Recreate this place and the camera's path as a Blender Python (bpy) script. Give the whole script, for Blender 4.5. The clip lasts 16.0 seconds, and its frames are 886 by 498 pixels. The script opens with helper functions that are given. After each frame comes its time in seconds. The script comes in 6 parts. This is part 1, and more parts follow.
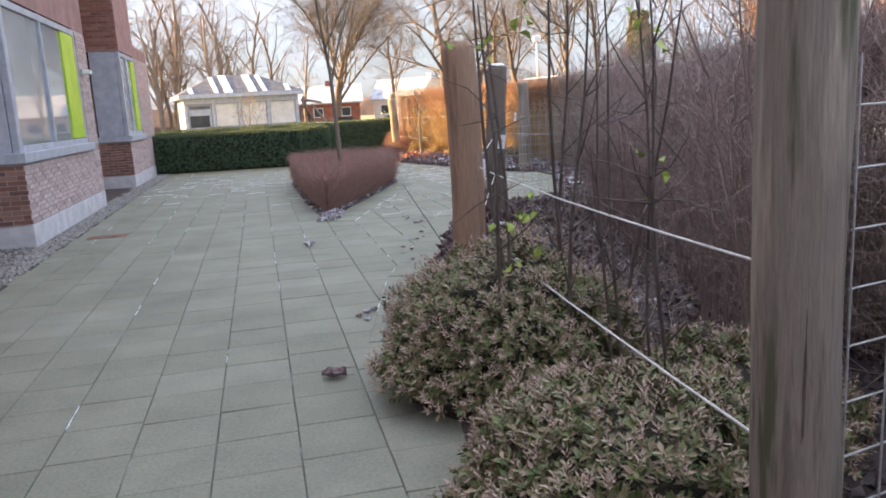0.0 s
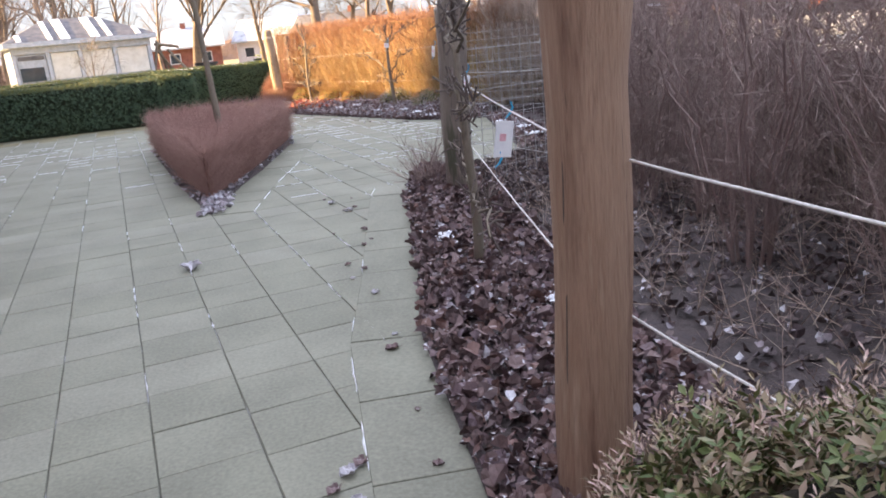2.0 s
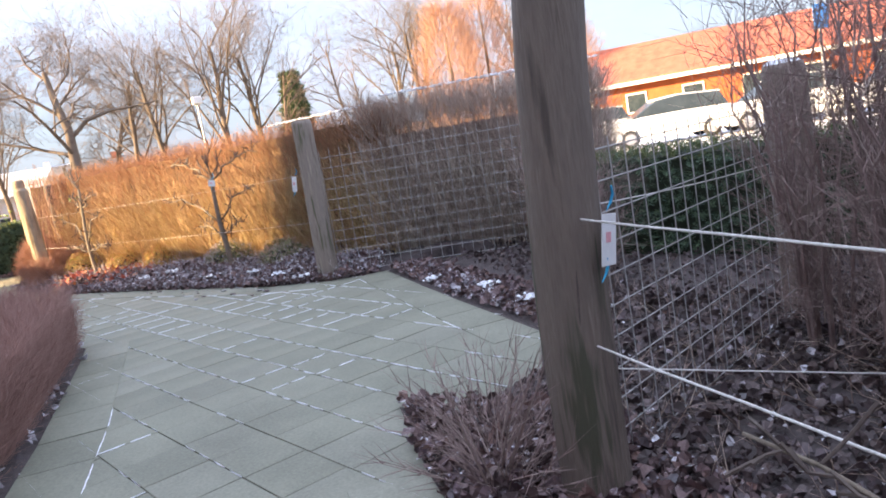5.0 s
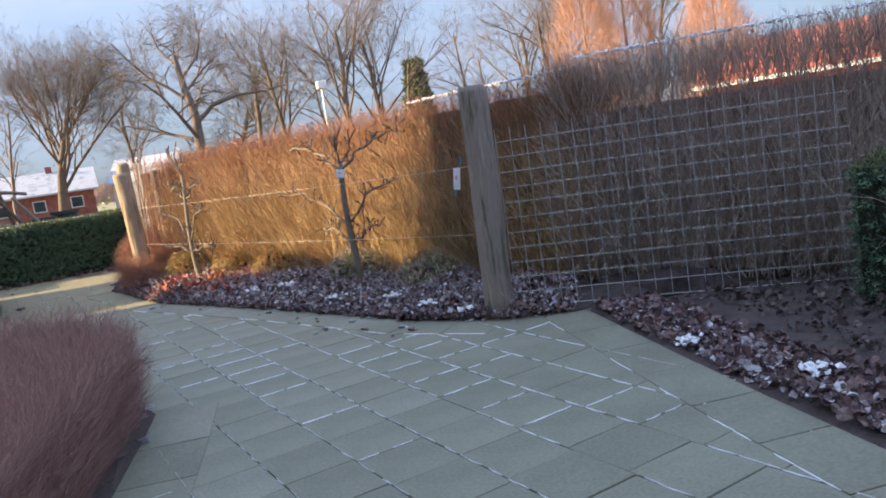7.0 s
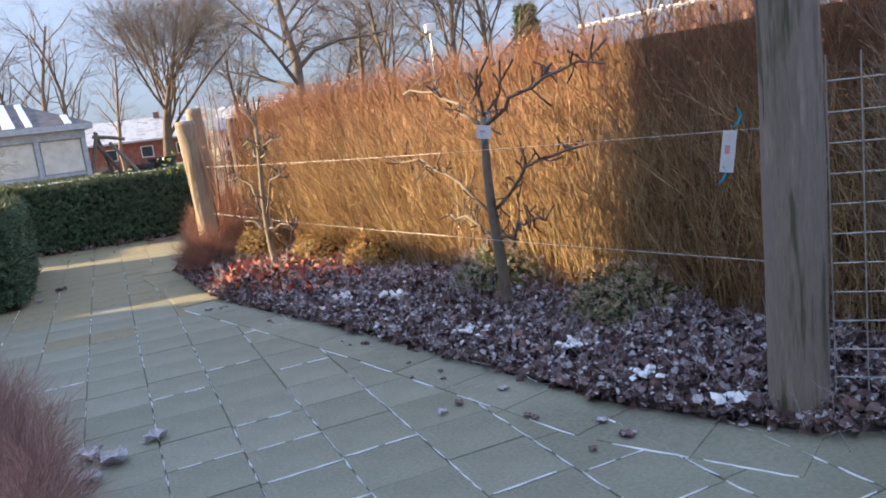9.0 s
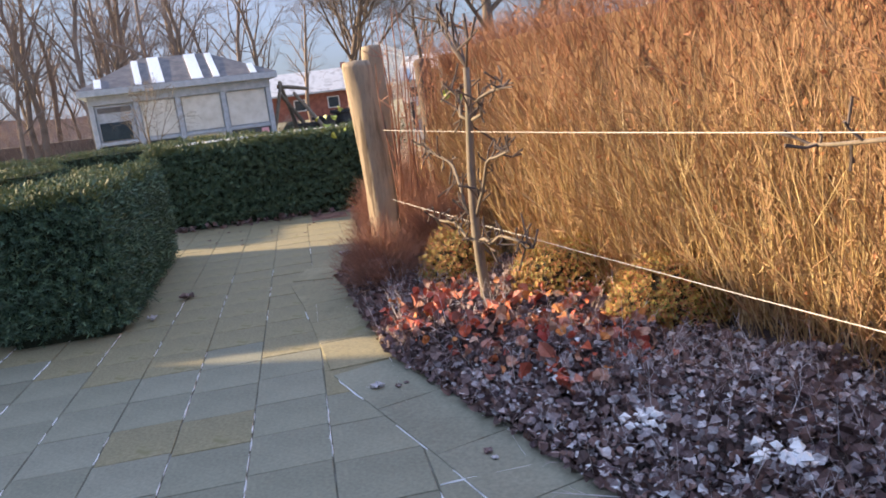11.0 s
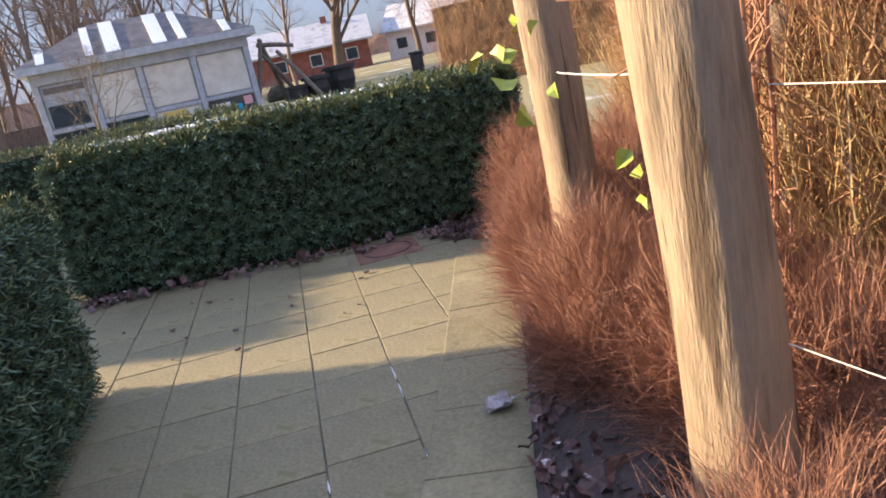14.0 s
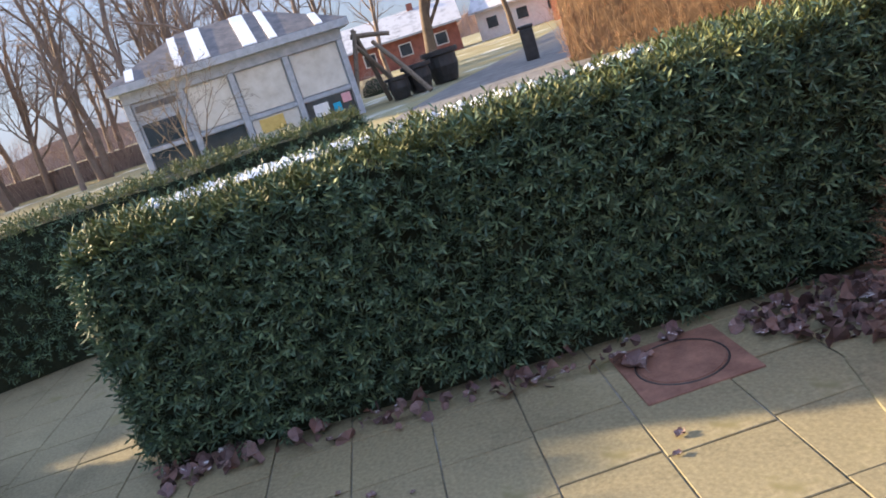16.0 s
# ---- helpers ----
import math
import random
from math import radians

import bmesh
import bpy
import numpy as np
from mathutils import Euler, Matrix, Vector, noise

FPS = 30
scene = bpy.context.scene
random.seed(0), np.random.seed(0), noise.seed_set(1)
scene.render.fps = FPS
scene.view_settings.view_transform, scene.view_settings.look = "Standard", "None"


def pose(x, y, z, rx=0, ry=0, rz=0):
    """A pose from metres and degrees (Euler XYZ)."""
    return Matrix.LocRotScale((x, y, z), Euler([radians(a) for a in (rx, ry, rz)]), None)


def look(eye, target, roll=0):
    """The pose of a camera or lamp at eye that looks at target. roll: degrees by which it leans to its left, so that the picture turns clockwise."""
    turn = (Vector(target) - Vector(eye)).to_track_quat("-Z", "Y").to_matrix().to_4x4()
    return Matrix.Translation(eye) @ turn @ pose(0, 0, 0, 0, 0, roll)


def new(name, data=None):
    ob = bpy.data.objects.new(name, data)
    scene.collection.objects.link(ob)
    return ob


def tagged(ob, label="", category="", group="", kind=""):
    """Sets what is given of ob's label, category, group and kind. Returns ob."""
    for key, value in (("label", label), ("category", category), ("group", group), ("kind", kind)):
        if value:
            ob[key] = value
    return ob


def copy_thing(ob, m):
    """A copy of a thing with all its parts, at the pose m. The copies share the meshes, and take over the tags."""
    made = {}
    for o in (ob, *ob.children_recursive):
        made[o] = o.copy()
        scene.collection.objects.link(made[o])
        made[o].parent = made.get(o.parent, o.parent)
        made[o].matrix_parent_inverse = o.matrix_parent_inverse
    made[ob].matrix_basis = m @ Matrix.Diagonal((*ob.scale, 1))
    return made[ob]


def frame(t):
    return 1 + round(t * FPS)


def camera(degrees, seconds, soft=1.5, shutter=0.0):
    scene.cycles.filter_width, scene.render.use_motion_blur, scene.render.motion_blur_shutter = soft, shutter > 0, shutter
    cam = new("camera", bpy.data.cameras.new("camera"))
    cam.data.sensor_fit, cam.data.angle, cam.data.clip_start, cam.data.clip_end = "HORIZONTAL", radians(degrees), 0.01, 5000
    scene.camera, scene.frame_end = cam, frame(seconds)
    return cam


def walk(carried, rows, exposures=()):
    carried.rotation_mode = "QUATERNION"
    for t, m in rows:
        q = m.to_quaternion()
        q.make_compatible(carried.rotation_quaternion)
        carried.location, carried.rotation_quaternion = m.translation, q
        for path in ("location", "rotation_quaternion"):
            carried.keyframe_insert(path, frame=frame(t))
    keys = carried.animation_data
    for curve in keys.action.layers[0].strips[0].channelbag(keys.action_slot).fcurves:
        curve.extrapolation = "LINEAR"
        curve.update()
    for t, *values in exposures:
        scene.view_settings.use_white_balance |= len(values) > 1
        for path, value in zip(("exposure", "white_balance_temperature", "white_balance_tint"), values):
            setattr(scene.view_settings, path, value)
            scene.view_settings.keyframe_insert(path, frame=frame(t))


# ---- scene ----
cam = camera(60.85, 16.0, soft=1.8)
ROWS = [
    (0, 0.000, 0.000, 1.585, 79.18, 3.20, 0.30),
    (0.5, -0.171, 0.768, 1.579, 77.69, 2.53, 1.95),
    (1, -0.334, 1.552, 1.532, 75.26, 3.03, -0.31),
    (1.5, -0.470, 2.404, 1.525, 73.56, 3.98, -5.09),
    (2, -0.640, 3.270, 1.535, 74.02, 5.26, -9.57),
    (2.5, -0.808, 4.113, 1.553, 75.83, 5.57, -14.60),
    (3, -0.996, 4.961, 1.555, 77.05, 6.86, -18.65),
    (3.5, -1.050, 5.771, 1.537, 77.90, 6.92, -22.87),
    (4, -1.073, 6.582, 1.526, 78.68, 7.42, -25.36),
    (4.5, -1.048, 7.380, 1.519, 79.74, 8.45, -27.23),
    (5, -0.985, 8.173, 1.519, 81.40, 9.61, -26.79),
    (7.5, -0.493, 11.920, 1.524, 81.97, 7.69, -16.27),
    (8, -0.425, 12.679, 1.542, 80.74, 7.43, -15.16),
    (8.5, -0.384, 13.477, 1.574, 79.76, 7.62, -12.97),
    (9, -0.329, 14.287, 1.552, 79.83, 6.98, -10.48),
    (9.5, -0.387, 15.142, 1.554, 79.86, 6.70, -6.70),
    (12, -1.135, 19.351, 1.547, 75.14, 8.98, 6.57),
    (12.5, -1.419, 20.141, 1.539, 73.98, 11.33, 5.81),
    (13, -1.632, 20.892, 1.513, 73.81, 11.55, 3.71),
    (13.5, -1.934, 21.628, 1.511, 74.08, 11.91, 2.40),
    (14, -2.156, 22.371, 1.492, 74.08, 11.31, 1.31),
    (14.5, -2.498, 23.073, 1.475, 73.85, 12.04, 2.76),
    (15, -2.714, 23.706, 1.462, 73.67, 13.29, 4.32),
    (15.5, -3.015, 24.389, 1.491, 73.72, 15.80, 6.51),
    (16, -3.201, 25.032, 1.527, 74.29, 17.22, 7.46),
]
EXPOSURES = [(0.0, 2.58, 6500, 10), (1.5, 2.78, 6650, 12), (3.0, 2.86, 6300, 13), (4.5, 2.7, 6100, 12), (5.5, 2.42, 6000, 10), (7.5, 1.84, 5450, 7), (9.0, 1.9, 5450, 8), (12.0, 1.72, 5500, 13), (14.0, 1.72, 5500, 14), (15.2, 1.72, 5500, 14), (16.0, 1.92, 5500, 11)]
walk(cam, [(t, pose(x, y, z, rx, ry, rz)) for t, x, y, z, rx, ry, rz in ROWS], EXPOSURES)
# ---- sky, sun ----
SUN_EL, SUN_DIR = 18.5, (1.0, -0.16)
world = bpy.data.worlds.new("winter_sky")
scene.world = world
world.use_nodes = True
wt = world.node_tree
wl = wt.links.new
sky = wt.nodes.new("ShaderNodeTexSky")
sky.sky_type, sky.sun_disc = 'NISHITA', False
sky.sun_elevation, sky.sun_rotation = radians(SUN_EL), radians(-81)
sky.air_density, sky.dust_density, sky.ozone_density = 1.0, 1.5, 2.0
wco = wt.nodes.new("ShaderNodeTexCoord")
wmap = wt.nodes.new("ShaderNodeMapping")
wmap.inputs["Scale"].default_value = (1.0, 1.0, 2.6)
wnoise = wt.nodes.new("ShaderNodeTexNoise")
wnoise.inputs["Scale"].default_value, wnoise.inputs["Detail"].default_value, wnoise.inputs["Roughness"].default_value = 2.2, 7, 0.6
wramp = wt.nodes.new("ShaderNodeValToRGB")
wramp.color_ramp.elements[0].position, wramp.color_ramp.elements[1].position = 0.36, 0.66
wramp.color_ramp.elements[0].color, wramp.color_ramp.elements[1].color = (0.5, 0.5, 0.5, 1), (0.95, 0.95, 0.95, 1)
wmix = wt.nodes.new("ShaderNodeMixRGB")
wmix.inputs[2].default_value = (4.7, 4.9, 5.7, 1)
wl(wco.outputs["Generated"], wmap.inputs[0])
wl(wmap.outputs[0], wnoise.inputs["Vector"])
wl(wnoise.outputs[0], wramp.inputs[0])
wl(wramp.outputs[0], wmix.inputs[0])
wl(sky.outputs[0], wmix.inputs[1])
wsep = wt.nodes.new("ShaderNodeSeparateXYZ")
wl(wco.outputs["Generated"], wsep.inputs[0])
wrise = wt.nodes.new("ShaderNodeMapRange")
for key, value in (("From Min", 0.0), ("From Max", 1.0), ("To Min", 0.62), ("To Max", 1.75)):
    wrise.inputs[key].default_value = value
wl(wsep.outputs[2], wrise.inputs["Value"])
wgrow = wt.nodes.new("ShaderNodeVectorMath")
wgrow.operation = 'SCALE'
wl(wmix.outputs[0], wgrow.inputs[0])
wl(wrise.outputs[0], wgrow.inputs["Scale"])
wl(wgrow.outputs[0], wt.nodes["Background"].inputs[0])
wt.nodes["Background"].inputs[1].default_value = 0.052
sun_data = bpy.data.lights.new("sun", "SUN")
sun_data.energy, sun_data.angle, sun_data.color = 5.0, radians(1.1), (1.0, 0.67, 0.33)
sun = new("sun", sun_data)
sun.matrix_world = look((-30, 5, 14), (-30 + SUN_DIR[0], 5 + SUN_DIR[1], 14 - math.hypot(*SUN_DIR) * math.tan(radians(SUN_EL))))

# ---- materials ----


def mat(name, cols, scale=6.0, fine=70.0, rough=0.85, bump=0.3, pick="noise", frost=0.0, metal=0.0, stretch=(1, 1, 1), spots=None, dist=0.01, mottle=0.25):
    """A procedural surface: cols spread by noise, by island or by object, with fine grain, bump and frost on faces that look up."""
    m = bpy.data.materials.new(name)
    m.use_nodes = True
    t = m.node_tree
    b = t.nodes["Principled BSDF"]
    co = t.nodes.new("ShaderNodeTexCoord")
    mp = t.nodes.new("ShaderNodeMapping")
    mp.inputs["Scale"].default_value = stretch
    t.links.new(co.outputs["Object"], mp.inputs[0])

    def tex(s, detail=5.0):
        n = t.nodes.new("ShaderNodeTexNoise")
        n.inputs["Scale"].default_value, n.inputs["Detail"].default_value, n.inputs["Roughness"].default_value = s, detail, 0.62
        t.links.new(mp.outputs[0], n.inputs["Vector"])
        return n
    big, small = tex(scale), tex(fine, 3.0)
    ramp = t.nodes.new("ShaderNodeValToRGB")
    el = ramp.color_ramp.elements
    lo, hi = (0.3, 0.7) if pick == "noise" else (0.05, 0.95)
    for i, c in enumerate(cols):
        p = lo + (hi - lo) * i / max(1, len(cols) - 1)
        e = el[i] if i < 2 else el.new(p)
        e.position = p
        e.color = (*c, 1)
    if len(cols) == 1:
        el[1].color = (*cols[0], 1)
    src = big.outputs[0]
    if pick == "island":
        src = t.nodes.new("ShaderNodeNewGeometry").outputs["Random Per Island"]
    elif pick == "object":
        src = t.nodes.new("ShaderNodeObjectInfo").outputs["Random"]
    t.links.new(src, ramp.inputs[0])
    shade = t.nodes.new("ShaderNodeMixRGB")
    shade.blend_type = 'OVERLAY'
    shade.inputs[0].default_value = mottle
    t.links.new(ramp.outputs[0], shade.inputs[1])
    both = t.nodes.new("ShaderNodeMixRGB")
    both.inputs[0].default_value = 0.5
    t.links.new(big.outputs[0], both.inputs[1])
    t.links.new(small.outputs[0], both.inputs[2])
    con = t.nodes.new("ShaderNodeValToRGB")
    con.color_ramp.elements[0].position, con.color_ramp.elements[1].position = 0.3, 0.7
    t.links.new(both.outputs[0], con.inputs[0])
    t.links.new(con.outputs[0], shade.inputs[2])
    out = shade.outputs[0]
    if spots:
        sc, cut, colour = spots
        n = tex(sc, 4.0)
        r = t.nodes.new("ShaderNodeValToRGB")
        r.color_ramp.elements[0].position, r.color_ramp.elements[1].position = cut, cut + 0.06
        t.links.new(n.outputs[0], r.inputs[0])
        mx = t.nodes.new("ShaderNodeMixRGB")
        mx.inputs[2].default_value = (*colour, 1)
        t.links.new(r.outputs[0], mx.inputs[0])
        t.links.new(out, mx.inputs[1])
        out = mx.outputs[0]
    if frost:
        g = t.nodes.new("ShaderNodeNewGeometry")
        sep = t.nodes.new("ShaderNodeSeparateXYZ")
        t.links.new(g.outputs["Normal"], sep.inputs[0])
        n = tex(scale * 1.7, 6.0)
        mul = t.nodes.new("ShaderNodeMath")
        mul.operation = 'MULTIPLY'
        t.links.new(sep.outputs[2], mul.inputs[0])
        t.links.new(n.outputs[0], mul.inputs[1])
        r = t.nodes.new("ShaderNodeValToRGB")
        r.color_ramp.elements[0].position, r.color_ramp.elements[1].position = 0.62 - 0.3 * frost, 0.74 - 0.25 * frost
        t.links.new(mul.outputs[0], r.inputs[0])
        mx = t.nodes.new("ShaderNodeMixRGB")
        mx.inputs[2].default_value = (0.72, 0.74, 0.8, 1)
        t.links.new(r.outputs[0], mx.inputs[0])
        t.links.new(out, mx.inputs[1])
        out = mx.outputs[0]
    t.links.new(out, b.inputs["Base Color"])
    b.inputs["Roughness"].default_value, b.inputs["Metallic"].default_value = rough, metal
    if bump:
        bp = t.nodes.new("ShaderNodeBump")
        bp.inputs["Strength"].default_value, bp.inputs["Distance"].default_value = bump, dist
        t.links.new(both.outputs[0], bp.inputs["Height"])
        t.links.new(bp.outputs[0], b.inputs["Normal"])
    return m


def glass(name, colour=(0.55, 0.6, 0.65), rough=0.03):
    m = bpy.data.materials.new(name)
    m.use_nodes = True
    b = m.node_tree.nodes["Principled BSDF"]
    b.inputs["Base Color"].default_value = (*colour, 1)
    b.inputs["Roughness"].default_value = rough
    b.inputs["Transmission Weight"].default_value = 0.55
    b.inputs["IOR"].default_value = 1.5
    return m


M = {
    "slab": mat("paving_slab", [(0.178, 0.182, 0.138), (0.206, 0.209, 0.162), (0.19, 0.194, 0.147), (0.218, 0.22, 0.174)], 1.4, 55, 0.7, 0.2, "object", mottle=0.35, spots=(9, 0.72, (0.16, 0.175, 0.12)), dist=0.004),
    "slab_far": mat("paving_slab_rest", [(0.178, 0.182, 0.138), (0.206, 0.209, 0.162), (0.19, 0.194, 0.147), (0.218, 0.22, 0.174)], 1.4, 55, 0.7, 0.2, "island", mottle=0.35, spots=(9, 0.72, (0.16, 0.175, 0.12)), dist=0.004),
    # slabs of the sunny end: the sun's yellow warmth is put into the colour
    "slab_sun_tint": mat("sun_tinted_paving_slab", [(0.184, 0.168, 0.1), (0.216, 0.197, 0.122), (0.196, 0.179, 0.108), (0.232, 0.211, 0.134)], 1.4, 55, 0.78, 0.25, "noise", mottle=0.45, spots=(2.2, 0.6, (0.168, 0.155, 0.075)), dist=0.004),
    "joint": mat("frosted_joint", [(0.075, 0.075, 0.055), (0.11, 0.11, 0.085), (0.15, 0.15, 0.13), (0.36, 0.37, 0.39)], 2.6, 40, 0.9, 0.2),
    "soil": mat("dark_soil", [(0.034, 0.027, 0.029), (0.08, 0.064, 0.063), (0.053, 0.043, 0.049)], 7, 60, 0.95, 0.9, dist=0.03),
    "lawn": mat("winter_lawn", [(0.16, 0.17, 0.07), (0.25, 0.22, 0.11), (0.2, 0.2, 0.12), (0.5, 0.52, 0.5)], 0.35, 20, 0.95, 0.6, dist=0.03),
    "asphalt": mat("asphalt", [(0.1, 0.1, 0.105), (0.17, 0.17, 0.17)], 2, 90, 0.9, 0.3),
    "gravel": mat("grey_gravel", [(0.13, 0.12, 0.12), (0.3, 0.29, 0.28), (0.42, 0.41, 0.4), (0.2, 0.17, 0.16)], 20, 90, 0.9, 0.3, "island"),
    "yew": mat("yew_needles", [(0.026, 0.053, 0.036), (0.075, 0.132, 0.078), (0.145, 0.215, 0.11), (0.036, 0.078, 0.054), (0.095, 0.16, 0.098)], 8, 60, 0.6, 0.0, "island", mottle=0.15),
    # yellowed copy of the needles: sunlight on the hedge top, put into colour
    "yew_top": mat("sun_tinted_yew_tips", [(0.06, 0.09, 0.025), (0.14, 0.15, 0.04), (0.09, 0.12, 0.03)], 8, 60, 0.6, 0.0, "island", mottle=0.15),
    # near-black green: the shade inside the hedge is put into the core's colour
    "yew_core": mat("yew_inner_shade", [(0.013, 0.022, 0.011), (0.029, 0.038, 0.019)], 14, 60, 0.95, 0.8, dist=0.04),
    "beech_twig": mat("beech_twig", [(0.25, 0.15, 0.085), (0.42, 0.275, 0.15), (0.33, 0.185, 0.1), (0.48, 0.34, 0.2)], 8, 60, 0.8, 0.0, "island", mottle=0.15),
    "beech_leaf": mat("dry_beech_leaf", [(0.38, 0.165, 0.075), (0.46, 0.225, 0.105), (0.32, 0.13, 0.06)], 8, 60, 0.8, 0.0, "island", mottle=0.15),
    # the twig cores are coloured darker to carry the shade between the twigs
    "beech_core": mat("beech_inside_shade", [(0.1, 0.06, 0.035), (0.2, 0.125, 0.065), (0.14, 0.085, 0.045)], 5, 40, 0.95, 0.9, stretch=(1, 1, 0.2), dist=0.05),
    "straw": mat("straw_coloured_stem", [(0.34, 0.25, 0.11), (0.52, 0.4, 0.19), (0.42, 0.29, 0.12), (0.24, 0.16, 0.08), (0.6, 0.49, 0.28)], 8, 60, 0.75, 0.0, "island", mottle=0.15),
    "beech_tip": mat("russet_beech_tip", [(0.23, 0.11, 0.058), (0.33, 0.165, 0.085), (0.28, 0.13, 0.066), (0.18, 0.09, 0.055)], 8, 60, 0.8, 0.0, "island", mottle=0.15),
    "grey_stem": mat("grey_brown_stem", [(0.36, 0.3, 0.24), (0.5, 0.43, 0.36), (0.28, 0.22, 0.18), (0.56, 0.5, 0.44)], 8, 60, 0.8, 0.0, "island", mottle=0.15),
    "brown_twig": mat("grey_brown_twig", [(0.22, 0.165, 0.14), (0.4, 0.315, 0.265), (0.29, 0.215, 0.185), (0.5, 0.42, 0.35)], 8, 60, 0.85, 0.0, "island", mottle=0.15),
    "brown_core": mat("thicket_inside_shade", [(0.15, 0.112, 0.098), (0.28, 0.215, 0.185), (0.2, 0.15, 0.135)], 6, 40, 0.95, 0.9, stretch=(1, 1, 0.25), dist=0.05),
    "thicket_twig": mat("purple_brown_twig", [(0.19, 0.135, 0.125), (0.31, 0.235, 0.215), (0.25, 0.18, 0.17), (0.38, 0.31, 0.28)], 8, 60, 0.85, 0.0, "island", mottle=0.15),
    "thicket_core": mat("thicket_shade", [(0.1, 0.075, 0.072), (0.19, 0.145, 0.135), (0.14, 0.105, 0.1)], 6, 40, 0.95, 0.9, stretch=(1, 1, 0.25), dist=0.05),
    "red_twig": mat("red_brown_twig", [(0.25, 0.125, 0.085), (0.4, 0.225, 0.15), (0.17, 0.08, 0.058), (0.33, 0.175, 0.12)], 8, 60, 0.8, 0.0, "island", mottle=0.15),
    "red_core": mat("red_shrub_inside_shade", [(0.14, 0.07, 0.056), (0.27, 0.135, 0.1)], 7, 50, 0.95, 0.9, dist=0.04),
    "post": mat("weathered_post", [(0.15, 0.12, 0.1), (0.27, 0.225, 0.19), (0.22, 0.185, 0.16), (0.33, 0.28, 0.23)], 2.4, 26, 0.85, 0.7, stretch=(5, 5, 0.45), spots=(1.8, 0.57, (0.1, 0.1, 0.06)), dist=0.02),
    "post_red": mat("red_brown_stripped_post", [(0.22, 0.125, 0.085), (0.36, 0.235, 0.165), (0.3, 0.19, 0.13), (0.42, 0.31, 0.23)], 2.4, 26, 0.85, 0.8, stretch=(5, 5, 0.4), spots=(5, 0.68, (0.07, 0.05, 0.04)), dist=0.02),
    "post_dark": mat("dark_weathered_post", [(0.1, 0.08, 0.068), (0.19, 0.155, 0.13), (0.15, 0.122, 0.104), (0.24, 0.2, 0.165)], 2.4, 26, 0.85, 0.7, stretch=(5, 5, 0.45), spots=(1.8, 0.57, (0.075, 0.075, 0.05)), dist=0.02),
    "post_pale": mat("pale_stripped_post", [(0.15, 0.12, 0.085), (0.31, 0.25, 0.18), (0.22, 0.18, 0.135)], 2.4, 26, 0.85, 0.8, stretch=(5, 5, 0.6), spots=(1.6, 0.56, (0.11, 0.08, 0.055)), dist=0.015),
    "bark": mat("grey_bark", [(0.105, 0.085, 0.065), (0.195, 0.16, 0.125), (0.14, 0.13, 0.095)], 5, 40, 0.9, 0.6, stretch=(2, 2, 0.6), dist=0.01),
    "bark_far": mat("bare_tree_bark", [(0.085, 0.064, 0.052), (0.15, 0.118, 0.096), (0.115, 0.088, 0.07)], 1, 12, 0.9, 0.0),
    "bark_wood": mat("grey_brown_wood_bark", [(0.13, 0.098, 0.078), (0.23, 0.178, 0.145), (0.175, 0.133, 0.107)], 1, 12, 0.9, 0.0),
    "bark_dark": mat("dark_bark", [(0.065, 0.049, 0.044), (0.13, 0.104, 0.091)], 8, 50, 0.9, 0.5),
    "birch_haze": mat("orange_birch_twig", [(0.36, 0.2, 0.13), (0.46, 0.27, 0.18)], 3, 30, 0.9, 0.0, "island"),
    "rope": mat("white_rope", [(0.55, 0.54, 0.52), (0.72, 0.71, 0.7)], 60, 300, 0.85, 0.5, dist=0.003),
    "wire": mat("galvanised_wire", [(0.36, 0.36, 0.36), (0.5, 0.5, 0.5)], 20, 200, 0.5, 0.2, metal=0.35, dist=0.002),
    "tag": mat("white_card", [(0.78, 0.79, 0.82), (0.86, 0.87, 0.88)], 8, 60, 0.6, 0.05),
    "blue": mat("blue_ribbon", [(0.02, 0.32, 0.6), (0.05, 0.45, 0.7)], 20, 60, 0.5, 0.05),
    "pink": mat("pink_print", [(0.7, 0.35, 0.4), (0.75, 0.42, 0.46)], 20, 60, 0.6, 0.0),
    "dead": mat("dead_leaf", [(0.075, 0.05, 0.05), (0.15, 0.1, 0.1), (0.23, 0.165, 0.16), (0.115, 0.08, 0.095), (0.19, 0.115, 0.1)], 20, 90, 0.75, 0.2, "island", mottle=0.3, frost=0.4),
    "dead_wet": mat("wet_dark_leaf", [(0.05, 0.036, 0.036), (0.1, 0.072, 0.07), (0.075, 0.055, 0.062), (0.14, 0.105, 0.1)], 20, 90, 0.6, 0.2, "island", mottle=0.3, frost=0.15),
    "dead_bright": mat("red_autumn_leaf", [(0.42, 0.07, 0.035), (0.46, 0.18, 0.12), (0.3, 0.1, 0.08), (0.46, 0.3, 0.22), (0.38, 0.05, 0.04), (0.5, 0.2, 0.05)], 20, 90, 0.6, 0.2, "island", mottle=0.3),
    "frosted": mat("frosted_leaf", [(0.3, 0.27, 0.3), (0.46, 0.44, 0.48), (0.62, 0.62, 0.67), (0.2, 0.165, 0.18), (0.36, 0.32, 0.35)], 20, 90, 0.8, 0.2, "island", mottle=0.3),
    "frosted_stalk": mat("rime_covered_stalk", [(0.3, 0.24, 0.23), (0.45, 0.4, 0.41), (0.6, 0.58, 0.62)], 20, 90, 0.85, 0.0, "island", mottle=0.2),
    "snow": mat("crusted_snow", [(0.74, 0.77, 0.84), (0.86, 0.88, 0.92)], 12, 60, 0.8, 0.6),
